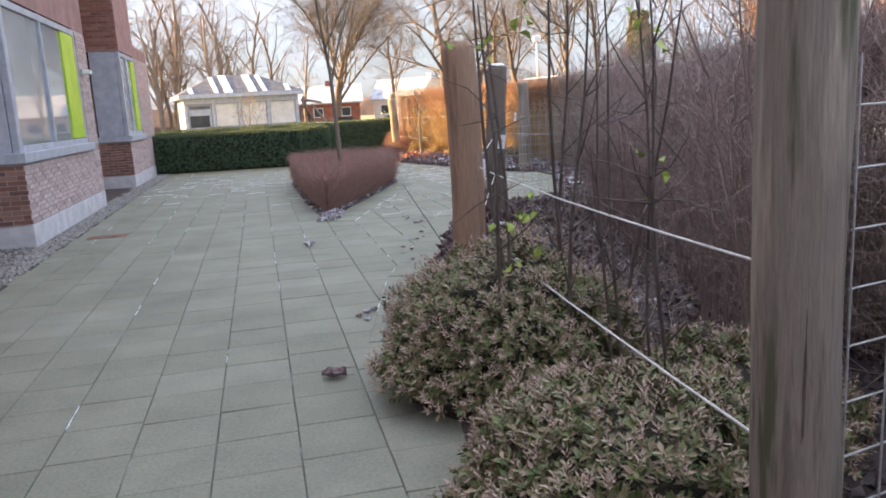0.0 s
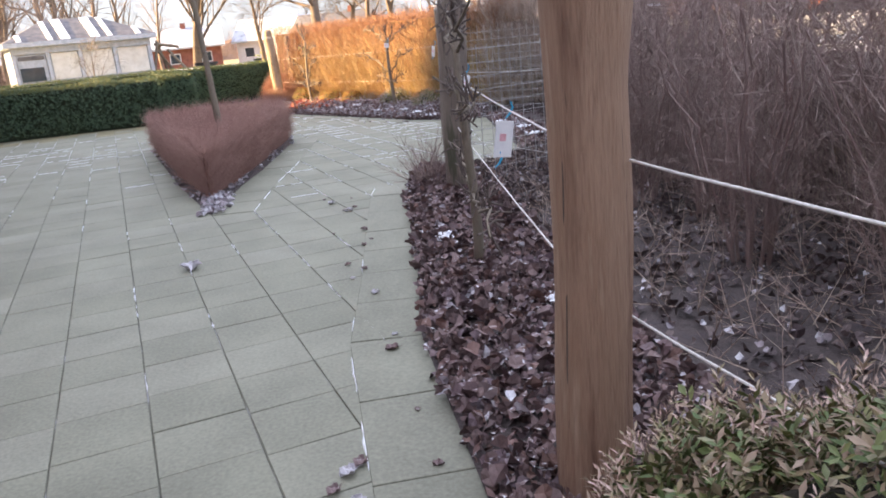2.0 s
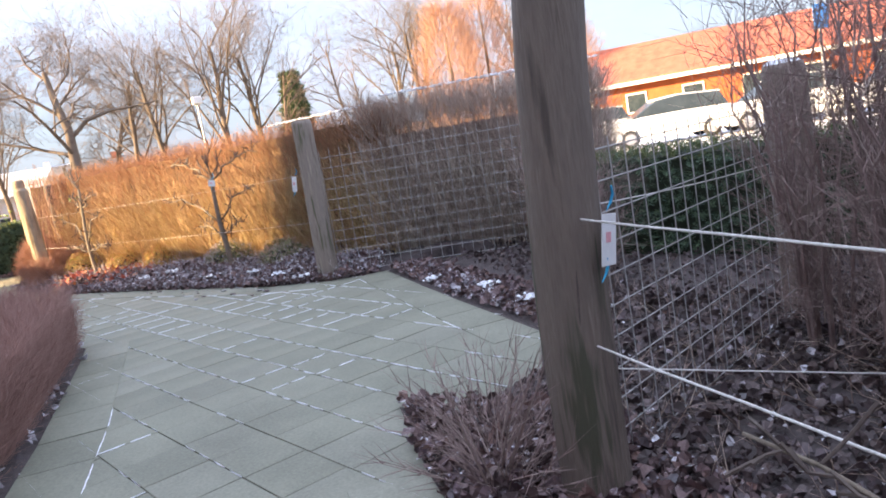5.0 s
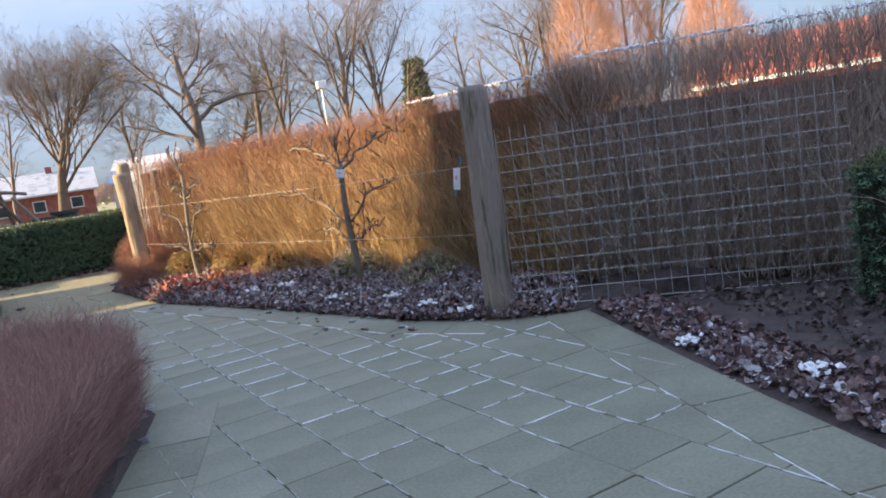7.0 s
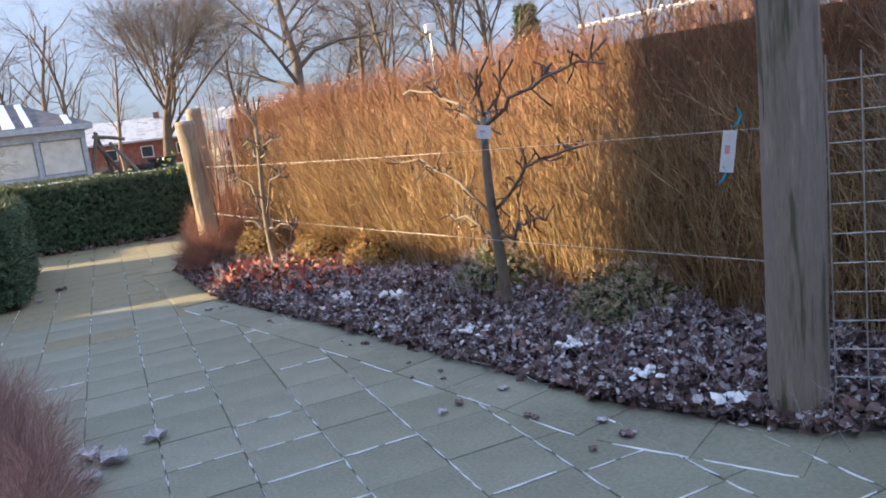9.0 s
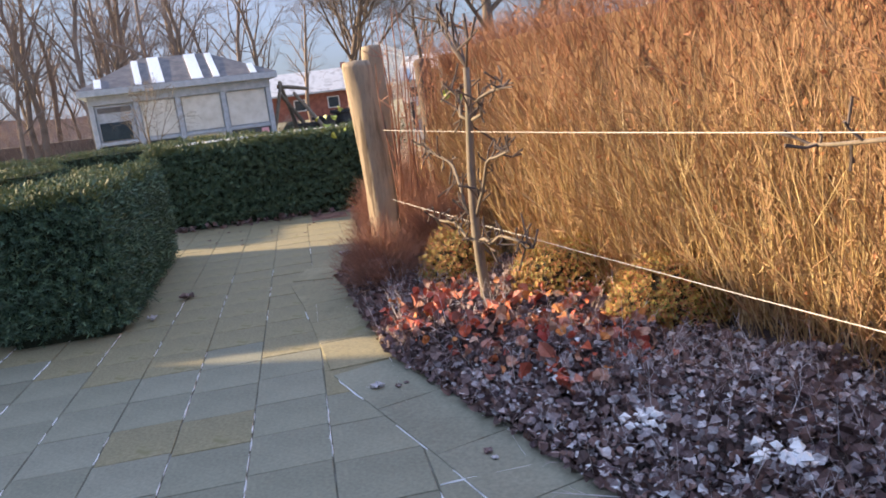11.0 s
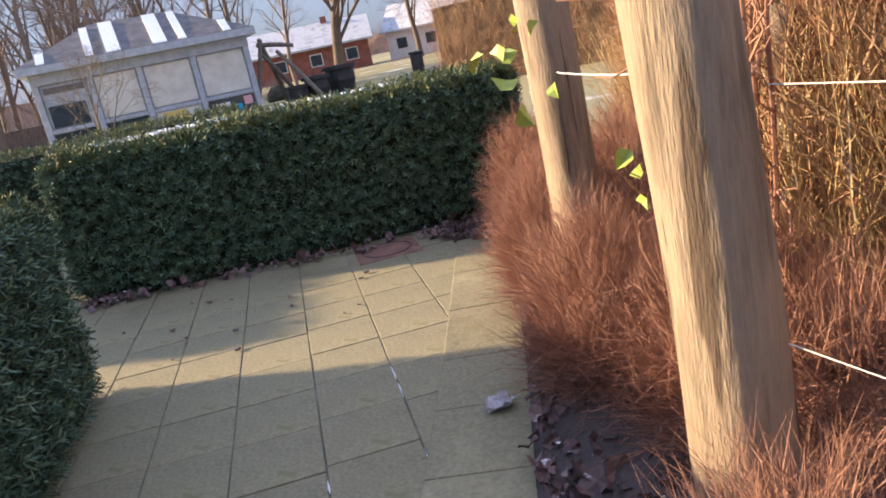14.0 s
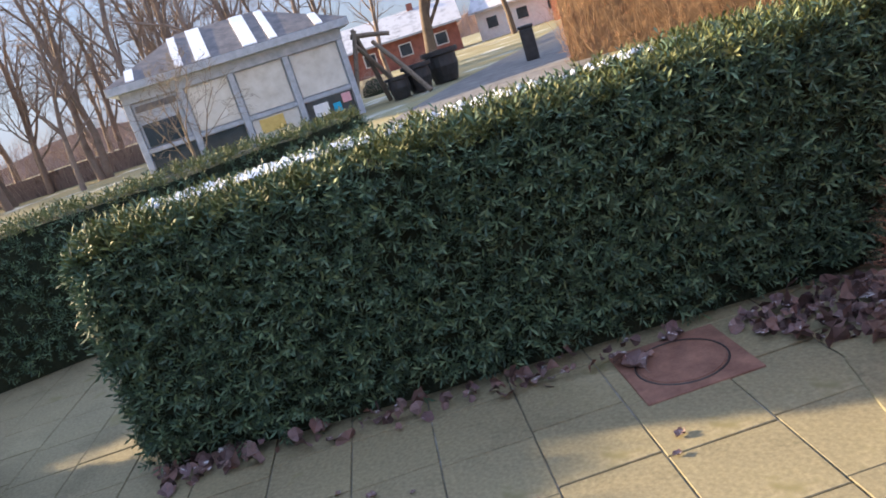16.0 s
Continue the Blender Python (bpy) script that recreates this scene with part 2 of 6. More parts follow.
    "shrub": mat("pieris_leaf", [(0.07, 0.11, 0.032), (0.14, 0.165, 0.05), (0.22, 0.16, 0.09), (0.34, 0.25, 0.19), (0.09, 0.13, 0.04)], 20, 90, 0.55, 0.0, "island", mottle=0.2),
    # dark core colour stands for the shade behind the outer leaves
    "shrub_core": mat("shrub_inside_shade", [(0.018, 0.02, 0.012), (0.045, 0.036, 0.026)], 12, 60, 0.95, 0.6, dist=0.03),
    "heads": mat("dry_flower_head", [(0.4, 0.28, 0.24), (0.56, 0.43, 0.37), (0.25, 0.23, 0.12), (0.46, 0.32, 0.29)], 20, 90, 0.7, 0.0, "island", mottle=0.2),
    "island_twig": mat("muted_red_brown_twig", [(0.25, 0.14, 0.12), (0.4, 0.25, 0.21), (0.31, 0.18, 0.155), (0.36, 0.23, 0.2)], 8, 60, 0.8, 0.0, "island", mottle=0.15),
    "gold": mat("golden_shrub_leaf", [(0.34, 0.29, 0.05), (0.4, 0.11, 0.05), (0.2, 0.25, 0.05), (0.42, 0.2, 0.06), (0.26, 0.28, 0.06), (0.3, 0.08, 0.05)], 20, 90, 0.6, 0.0, "island", mottle=0.2),
    "green": mat("green_leaf", [(0.2, 0.29, 0.06), (0.3, 0.38, 0.07), (0.24, 0.33, 0.06)], 20, 90, 0.5, 0.1, "island", mottle=0.2),
    "brick": mat("red_brown_brick", [(0.19, 0.09, 0.07), (0.27, 0.135, 0.1), (0.15, 0.075, 0.065), (0.32, 0.18, 0.14)], 12, 70, 0.9, 0.5, "object", mottle=0.3, dist=0.005),
    "brick_far": mat("red_brown_brick_rest", [(0.19, 0.09, 0.07), (0.27, 0.135, 0.1), (0.15, 0.075, 0.065), (0.32, 0.18, 0.14)], 12, 70, 0.9, 0.5, "island", mottle=0.3, dist=0.005),
    # pale pinkish bricks: reflected light on the path side is put into the colour
    "pale_brick": mat("bounce_lit_brick", [(0.46, 0.36, 0.35), (0.56, 0.46, 0.45), (0.4, 0.31, 0.3)], 12, 70, 0.85, 0.4, "object", mottle=0.25, dist=0.005),
    "pale_far": mat("bounce_lit_brick_rest", [(0.46, 0.36, 0.35), (0.56, 0.46, 0.45), (0.4, 0.31, 0.3)], 12, 70, 0.85, 0.4, "island", mottle=0.25, dist=0.005),
    "mortar": mat("pale_mortar", [(0.36, 0.33, 0.31), (0.48, 0.44, 0.42)], 10, 90, 0.95, 0.5),
    "plinth": mat("painted_plinth", [(0.52, 0.52, 0.55), (0.62, 0.62, 0.64)], 4, 60, 0.8, 0.25),
    "rend": mat("rose_brown_render", [(0.27, 0.16, 0.15), (0.34, 0.21, 0.2)], 3, 80, 0.9, 0.3),
    "frame": mat("grey_blue_painted_frame", [(0.36, 0.4, 0.46), (0.44, 0.47, 0.53)], 5, 60, 0.5, 0.1),
    "lime": mat("lime_green_panel", [(0.42, 0.62, 0.03), (0.5, 0.68, 0.05)], 3, 60, 0.5, 0.05),
    "glass": glass("window_glass"),
    "dark": mat("dark_room", [(0.1, 0.1, 0.11), (0.17, 0.16, 0.16)], 3, 30, 0.8, 0.0),
    "white": mat("white_paint", [(0.68, 0.68, 0.7), (0.78, 0.78, 0.79)], 4, 60, 0.5, 0.1),
    "blind": mat("cream_blind", [(0.62, 0.6, 0.55), (0.7, 0.68, 0.63)], 3, 60, 0.8, 0.1),
    "black": mat("black_plastic", [(0.02, 0.02, 0.022), (0.04, 0.04, 0.042)], 6, 60, 0.5, 0.1),
    "roof": mat("dark_roof_felt", [(0.1, 0.1, 0.115), (0.17, 0.16, 0.165)], 3, 60, 0.85, 0.3),
    "roof_snowy": mat("thinly_snowed_roof", [(0.3, 0.31, 0.35), (0.5, 0.52, 0.57), (0.4, 0.41, 0.45)], 1.2, 40, 0.85, 0.3),
    "roof_red": mat("red_roof_tile", [(0.3, 0.085, 0.05), (0.38, 0.12, 0.075)], 2, 60, 0.8, 0.3),
    "wall_orange": mat("orange_brick_wall", [(0.33, 0.085, 0.025), (0.4, 0.11, 0.035)], 2, 60, 0.85, 0.2),
    "wall_red": mat("red_house_wall", [(0.24, 0.09, 0.068), (0.32, 0.13, 0.095)], 2, 60, 0.85, 0.2),
    "car": mat("white_car_paint", [(0.62, 0.64, 0.67), (0.68, 0.7, 0.72)], 2, 60, 0.25, 0.0),
    "car_glass": mat("tinted_car_glass", [(0.03, 0.045, 0.06), (0.05, 0.065, 0.08)], 2, 60, 0.08, 0.0),
    "rubber": mat("tyre_rubber", [(0.02, 0.02, 0.02), (0.035, 0.035, 0.035)], 9, 60, 0.8, 0.2),
    "alloy": mat("grey_alloy", [(0.4, 0.4, 0.42), (0.5, 0.5, 0.52)], 9, 60, 0.35, 0.0, metal=0.7),
    "red_lamp": mat("red_tail_lamp", [(0.5, 0.02, 0.04), (0.6, 0.04, 0.06)], 9, 60, 0.3, 0.0),
    "rust": mat("rusty_iron", [(0.16, 0.085, 0.065), (0.23, 0.13, 0.1)], 9, 70, 0.85, 0.4),
    "conifer": mat("spruce_needles", [(0.045, 0.083, 0.038), (0.09, 0.135, 0.053)], 3, 30, 0.8, 0.0, "island"),
    "wood_haze": mat("far_wood", [(0.19, 0.12, 0.09), (0.27, 0.18, 0.14), (0.23, 0.15, 0.12)], 0.25, 3, 0.95, 0.0),
    "sign": mat("blue_sign_face", [(0.05, 0.2, 0.5), (0.08, 0.26, 0.55)], 5, 50, 0.4, 0.0),
    "yellow": mat("yellow_print", [(0.6, 0.45, 0.12), (0.66, 0.5, 0.18)], 5, 50, 0.6, 0.0),
}

# ---- mesh helpers ----
rng = np.random.default_rng(7)


class Geo:
    """Gathers vertices and faces for one mesh."""

    def __init__(self):
        self.v, self.f, self.n = [], [], 0

    def add(self, verts, faces):
        verts = np.asarray(verts, float).reshape(-1, 3)
        self.v.append(verts)
        self.f += [tuple(int(i) + self.n for i in f) for f in faces]
        self.n += len(verts)
        return self

    def mesh(self, name, material, smooth=False):
        me = bpy.data.meshes.new(name)
        me.from_pydata(np.concatenate(self.v).tolist(), [], self.f)
        me.materials.append(material)
        if smooth:
            me.polygons.foreach_set("use_smooth", [True] * len(me.polygons))
        me.update()
        return me


def part(name, geo, material, parent=None, label="", smooth=False):
    """Links a Geo, bmesh or mesh as one mesh object, under parent if there is one."""
    if isinstance(geo, Geo):
        me = geo.mesh(name, material, smooth)
    elif isinstance(geo, bmesh.types.BMesh):
        me = bpy.data.meshes.new(name)
        geo.to_mesh(me)
        geo.free()
        me.materials.append(material)
    else:
        me = geo
    ob = new(name, me)
    if parent is not None:
        ob.parent = parent
        ob.matrix_parent_inverse = parent.matrix_world.inverted() if parent.type == 'EMPTY' else Matrix()
    if label:
        ob["label"] = label
    return ob


def thing(name, label, category, group="", at=(0, 0, 0)):
    ob = new(name)
    ob.empty_display_size = 0.1
    ob.matrix_world = Matrix.Translation(at)
    ob.location = at
    return tagged(ob, label, category, group)


def box(geo, x0, y0, z0, x1, y1, z1, m=None, b=0.0):
    """A box, with its edges cut by b where b is given."""
    if b <= 0:
        v = [(x, y, z) for z in (z0, z1) for y in (y0, y1) for x in (x0, x1)]
        f = [(0, 2, 3, 1), (4, 5, 7, 6), (0, 1, 5, 4), (2, 6, 7, 3), (0, 4, 6, 2), (1, 3, 7, 5)]
    else:
        bm = bmesh.new()
        bmesh.ops.create_cube(bm, size=1)
        bmesh.ops.scale(bm, vec=(x1 - x0, y1 - y0, z1 - z0), verts=bm.verts)
        bmesh.ops.translate(bm, vec=((x0 + x1) / 2, (y0 + y1) / 2, (z0 + z1) / 2), verts=bm.verts)
        bmesh.ops.bevel(bm, geom=bm.edges[:], offset=b, segments=2, profile=0.5, affect='EDGES')
        bm.verts.index_update()
        v = [tuple(q.co) for q in bm.verts]
        f = [tuple(q.index for q in p.verts) for p in bm.faces]
        bm.free()
    if m is not None:
        v = [tuple(m @ Vector(p)) for p in v]
    return geo.add(v, f)


def tube(geo, pts, radii, sides=5, cap=True):
    """A tapered tube along pts."""
    pts = np.asarray(pts, float)
    n = len(pts)
    d = np.gradient(pts, axis=0)
    d /= np.linalg.norm(d, axis=1, keepdims=True) + 1e-9
    ref = np.array([0.31, 0.87, 0.13]) if abs(d[0, 2]) > 0.7 else np.array([0.0, 0.05, 1.0])
    u = np.cross(d, ref)
    u /= np.linalg.norm(u, axis=1, keepdims=True) + 1e-9
    w = np.cross(d, u)
    a = np.arange(sides) * 2 * math.pi / sides
    r = np.asarray(radii, float).reshape(n, 1, 1)
    v = pts[:, None, :] + r * (np.cos(a)[None, :, None] * u[:, None, :] + np.sin(a)[None, :, None] * w[:, None, :])
    f = [(i * sides + k, i * sides + (k + 1) % sides, (i + 1) * sides + (k + 1) % sides, (i + 1) * sides + k) for i in range(n - 1) for k in range(sides)]
    if cap:
        f += [tuple(range(sides))[::-1], tuple((n - 1) * sides + k for k in range(sides))]
    return geo.add(v.reshape(-1, 3), f)


def scatter(geo, shape, P, D, S, R=rng):
    """Copies of a small shape (verts, faces; z is its length) at places P, along D, of sizes S, turned at random."""
    tv, tf = np.asarray(shape[0], float), np.asarray(shape[1], int)
    P, D = np.asarray(P, float), np.asarray(D, float)
    n = len(P)
    D = D / (np.linalg.norm(D, axis=1, keepdims=True) + 1e-9)
    ref = R.normal(size=(n, 3))
    U = np.cross(D, ref)
    U /= np.linalg.norm(U, axis=1, keepdims=True) + 1e-9
    W = np.cross(D, U)
    S = np.broadcast_to(np.asarray(S, float), (n,)).reshape(n, 1, 1)
    v = P[:, None, :] + S * (tv[None, :, 0:1] * U[:, None, :] + tv[None, :, 1:2] * W[:, None, :] + tv[None, :, 2:3] * D[:, None, :])
    f = (tf[None] + (np.arange(n) * len(tv))[:, None, None] + geo.n).reshape(-1, tf.shape[1])
    geo.v.append(v.reshape(-1, 3))
    geo.f += f.tolist()
    geo.n += n * len(tv)
    return geo


LEAF = ([(0, 0, 0), (-0.32, 0.1, 0.45), (0.32, 0.12, 0.5), (0, 0, 0.5), (0.03, -0.16, 1)], [(0, 2, 3), (0, 3, 1), (1, 3, 4), (3, 2, 4)])
CURL = ([(0, 0, 0), (-0.42, 0.26, 0.35), (0.4, 0.3, 0.4), (0, 0.02, 0.45), (-0.3, 0.3, 0.75), (0.33, 0.2, 0.78), (0.06, -0.12, 1.05)],
        [(0, 2, 3), (0, 3, 1), (1, 3, 4), (3, 2, 5), (4, 3, 6), (3, 5, 6)])


def cup(n, seed):
    """A broad withered leaf, cupped and crinkled."""
    r = np.random.default_rng(seed)
    v = [(0, 0.0, 0.5)]
    for i in range(n):
        a = i * 2 * math.pi / n
        k = 0.5 * r.uniform(0.75, 1.1)
        v.append((k * 0.85 * math.sin(a), 0.3 * r.uniform(-0.1, 1.2) + 0.12 * math.cos(2 * a), 0.5 - k * math.cos(a)))
    return v, [(0, 1 + i, 1 + (i + 1) % n) for i in range(n)]


CUP = cup(9, 4)


def spray(n, length, width, lift, seed):
    """A small shoot of n narrow leaves round its axis."""
    r = np.random.default_rng(seed)
    v, f = [], []
    for i in range(n):
        a, z = i * 2.4 + r.uniform(-0.3, 0.3), 0.75 * i / n
        o = np.array([math.cos(a), math.sin(a), 0])
        s = np.array([-math.sin(a), math.cos(a), 0])
        k = len(v)
        tip = np.array([0, 0, z]) + o * length * math.cos(lift) + np.array([0, 0, length * math.sin(lift)])
        mid = np.array([0, 0, z]) * 0.4 + tip * 0.55 + np.array([0, 0, 0.05])
        v += [np.array([0, 0, z]), mid + s * width, tip, mid - s * width]
        f += [(k, k + 1, k + 2), (k, k + 2, k + 3)]
    return v, f


SPRIG = spray(9, 0.5, 0.055, 0.75, 1)
ROSETTE = spray(8, 0.75, 0.15, 0.5, 2)


def twig_shape(side, seed, thick=0.012):
    """A twig of length 1 with side shoots, of thin three-sided spikes."""
    r = np.random.default_rng(seed)
    v, f = [], []

    def spike(p, q, t):
        k = len(v)
        p, q = np.array(p), np.array(q)
        for i in range(3):
            v.append(p + t * np.array([math.cos(i * 2.1), math.sin(i * 2.1), 0]))
        v.append(q)
        f.extend([(k, k + 1, k + 3), (k + 1, k + 2, k + 3), (k + 2, k, k + 3)])
    bend = r.uniform(-0.1, 0.1, 2)
    spike((0, 0, 0), (bend[0], bend[1], 1), thick)
    for i in range(side):
        z = 0.25 + 0.6 * i / max(1, side)
        a = r.uniform(0, 6.28)
        ln = r.uniform(0.25, 0.5)
        spike((bend[0] * z, bend[1] * z, z), (bend[0] * z + ln * 0.55 * math.cos(a), bend[1] * z + ln * 0.55 * math.sin(a), z + ln * 0.75), thick * 0.6)
    return v, f


TWIG = twig_shape(4, 3, 0.0085)
TWIG_FINE = twig_shape(4, 5, 0.0065)
TREE_TWIG = twig_shape(6, 8, 0.0075)
STICK = twig_shape(2, 6, 0.0036)


def inside(poly, x, y):
    """Which of the points lie inside a polygon."""
    x, y = np.asarray(x, float), np.asarray(y, float)
    ins = np.zeros(x.shape, bool)
    for (x0, y0), (x1, y1) in zip(poly, poly[1:] + poly[:1]):
        c = (y0 > y) != (y1 > y)
        with np.errstate(divide='ignore', invalid='ignore'):
            ins ^= c & (x < (x1 - x0) * (y - y0) / (y1 - y0 + 1e-12) + x0)
    return ins


def sample(poly, n, R=rng):
    """n random places inside a polygon."""
    p = np.array(poly)
    out = np.zeros((0, 2))
    while len(out) < n:
        q = R.uniform(p.min(0), p.max(0), (n * 3, 2))
        out = np.concatenate([out, q[inside(poly, q[:, 0], q[:, 1])]])
    return out[:n]


def hump(x, y, s=1.0, seed=0.0):
    """A smooth uneven height field."""
    return (np.sin(x * 2.1 * s + seed) * np.cos(y * 1.7 * s + seed * 2) + 0.6 * np.sin(x * 4.7 * s + 1.3 + seed) * np.sin(y * 5.3 * s + seed) + 0.35 * np.sin(x * 11 * s + y * 7 * s)) / 1.95


def sheet(poly, step, height):
    """A bumpy sheet over a polygon, its rim let down, as a Geo."""
    bm = bmesh.new()
    f = bm.faces.new([bm.verts.new((x, y, 0)) for x, y in poly])
    p = np.array(poly)
    for ax in (0, 1):
        for c in np.arange(p[:, ax].min() + step, p[:, ax].max(), step):
            co, no = [0, 0, 0], [0, 0, 0]
            co[ax], no[ax] = c, 1
            bmesh.ops.bisect_plane(bm, geom=bm.verts[:] + bm.edges[:] + bm.faces[:], plane_co=co, plane_no=no)
    for v in bm.verts:
        v.co.z = 0.002 if v.is_boundary else height(v.co.x, v.co.y)
    return bm
# ---- the ground and the paving ----
FRAME = pose(0, 0, 0, 0, 0, 14)      # the slabs and the building share one grid: x across, y along


def grid(n, s):
    p = FRAME @ Vector((n, s, 0))
    return p.x, p.y


def prism(poly, z0, z1):
    g = Geo()
    n = len(poly)
    g.add([(x, y, z0) for x, y in poly] + [(x, y, z1) for x, y in poly],
          [tuple(range(n))[::-1], tuple(range(n, 2 * n))] + [(i, (i + 1) % n, n + (i + 1) % n, n + i) for i in range(n)])
    return g


PAVED = [grid(-2.7, -6), grid(-2.7, 24), (-3.5, 23.5), (-4.6, 26.4), (-8.6, 27.2), (-8.2, 30.6), (-5.2, 28.6), (-1.6, 28.8), (-1.6, 24), (0.6, 19.6), (1.9, 17.3), (2.7, 17.2), (2.5, 12.4), (0.5, 11.6), (0.4, 5), (0.6, -6)]
BED_ONE = [(0.3, -4), (0.14, 2), (-0.02, 3.6), (-0.25, 5), (-0.27, 7), (-0.13, 8.2), (-0.03, 9.35), (0.12, 10.8), (0.22, 11.3), (0.47, 12.2), (0.6, 11.8), (1.35, 12.0), (1.85, 12.75), (2.0, 14.4), (2.28, 16.75), (4.7, 16.2), (4.4, 8), (4.2, -4)]
BED_TWO = [(2.28, 16.8), (1.65, 17.05), (1.05, 17.7), (0.1, 19.5), (-0.75, 20.95), (-1.4, 22.0), (-1.92, 23.5), (-2.2, 24.2), (-2.13, 25.7), (-2.05, 28.5), (0.6, 28.5), (3.4, 22), (5, 18), (4.8, 16.25)]
PLANTER = [(-1.85, 10.9), (-1.68, 12.5), (-1.5, 13.6), (-1.22, 15.9), (-1.15, 16.6), (-1.35, 17.3), (-1.85, 18.15), (-2.5, 18.55), (-3.3, 18.2), (-3.7, 17.4), (-3.1, 15.2), (-2.5, 13.0)]

ground = part("ground", prism([(-400, -300), (400, -300), (400, 700), (-400, 700)], -0.3, -0.03), M["lawn"])
tagged(ground, "frosty yellow-green winter lawn and open ground", "ground", kind="structure")
pave = part("pavement", prism(PAVED, -0.06, -0.008), M["joint"])
tagged(pave, "grey-green concrete slab paving with frosted joints", "paving", kind="structure")
SLAB = 0.4


def slab_geo(x0, y0, x1, y1, z=0.0, geo=None):
    geo = geo or Geo()
    c = 0.003
    v = [(x0, y0, z - 0.05), (x1, y0, z - 0.05), (x1, y1, z - 0.05), (x0, y1, z - 0.05), (x0, y0, z - c), (x1, y0, z - c), (x1, y1, z - c), (x0, y1, z - c),
         (x0 + c, y0 + c, z), (x1 - c, y0 + c, z), (x1 - c, y1 - c, z), (x0 + c, y1 - c, z)]
    f = [(8, 9, 10, 11)] + [(i, (i + 1) % 4, 4 + (i + 1) % 4, 4 + i) for i in range(4)] + [(4 + i, 4 + (i + 1) % 4, 8 + (i + 1) % 4, 8 + i) for i in range(4)]
    return geo.add(v, f)


def edge_gap(x, y, line):
    """The distance to the nearest stretch of a line."""
    x, y = np.asarray(x, float), np.asarray(y, float)
    best = np.full(x.shape, 9.0)
    for (x0, y0), (x1, y1) in zip(line, line[1:]):
        dx, dy = x1 - x0, y1 - y0
        t = np.clip(((x - x0) * dx + (y - y0) * dy) / (dx * dx + dy * dy), 0, 1)
        best = np.minimum(best, np.hypot(x - x0 - t * dx, y - y0 - t * dy))
    return best


def heap(x, y):
    rise = np.clip(edge_gap(x, y, BED_TWO[:9]) / 0.4, 0, 1) ** 0.7
    return 0.008 + rise * (0.085 + 0.05 * hump(x, y, 1.0, 2.0) + 0.11 * np.clip(hump(x * 1.7 + 1, y * 1.7, 1.2, 0.7) + 0.25, 0, 1))


bed_one = part("flower_bed", sheet(BED_ONE, 0.3, lambda x, y: 0.03 + 0.025 * float(hump(x, y, 1.0))), M["soil"])
tagged(bed_one, "dark bare soil bed strewn with dead leaves", "flower bed", kind="structure")
bed_two = part("flower_bed", sheet(BED_TWO, 0.2, lambda x, y: float(heap(x, y)) - 0.012), M["soil"])
tagged(bed_two, "raised soil bed under frosted leaf litter", "flower bed", kind="structure")
planter_bed = part("planter_soil", sheet(PLANTER, 0.3, lambda x, y: 0.03), M["soil"])
tagged(planter_bed, "pointed island bed with frosted soil in the paving", "flower bed", kind="structure")
path_far = part("road", prism([(-7.9, 41), (-2.6, 41.6), (2, 60), (6, 95), (0, 95), (-4.6, 60), (-6.7, 50)], -0.035, -0.022), M["asphalt"])
tagged(path_far, "grey asphalt path across the lawn", "path", kind="structure")
car_park = part("road", prism([(4.6, -6), (30, -6), (42, 24), (22, 42), (7, 24), (4.9, 15)], -0.036, -0.02), M["snow"])
tagged(car_park, "car park covered with thin trodden snow", "car park", kind="structure")

# ---- the building ----
bld = thing("school_building", "red-brown brick building with bay windows and lime green panels", "building")


def bbox(g, n0, s0, z0, n1, s1, z1, b=0.0):
    return box(g, n0, s0, z0, n1, s1, z1, FRAME, b)


F1 = -3.07


def bricks(parent, face, lo, hi, z0, z1, kind, as_parts):
    """Courses of bricks on a wall face: face is ('n', value) or ('s', value), lo to hi along it."""
    bl, bh, j = 0.228, 0.055, 0.011
    axis, val = face
    one = Geo()
    if axis == "n":
        box(one, 0, 0, 0, 0.03, bl, bh)
    else:
        box(one, 0, -0.03, 0, bl, 0, bh)
    me = one.mesh("brick", M[kind])
    rest = Geo()
    made = 0
    for r in range(int((z1 - z0) / (bh + j))):
        z = z0 + r * (bh + j)
        p = lo - (r % 2) * 0.5 * bl
        while p < hi - 0.02:
            a, e = max(p, lo), min(p + bl, hi)
            proud = 0.006 + 0.003 * math.sin(r * 7.1 + p * 13.7)
            if e - a > bl - 0.01 and made < as_parts:
                ob = new("brick", me)
                ob.parent = parent
                ob.matrix_basis = FRAME @ (Matrix.Translation((val - 0.03 + proud, a, z)) if axis == "n" else Matrix.Translation((a, val + 0.03 - proud, z)))
                made += 1
            elif e - a > 0.03:
                if axis == "n":
                    bbox(rest, val - 0.024, a, z, val + proud, e, z + bh)
                else:
                    bbox(rest, a, val - proud, z, e, val + 0.024, z + bh)
            p += bl + j
    if rest.n:
        far = {"brick": "brick_far", "pale_brick": "pale_far"}[kind]
        tagged(part("brickwork", rest, M[far], parent), kind="stuff")


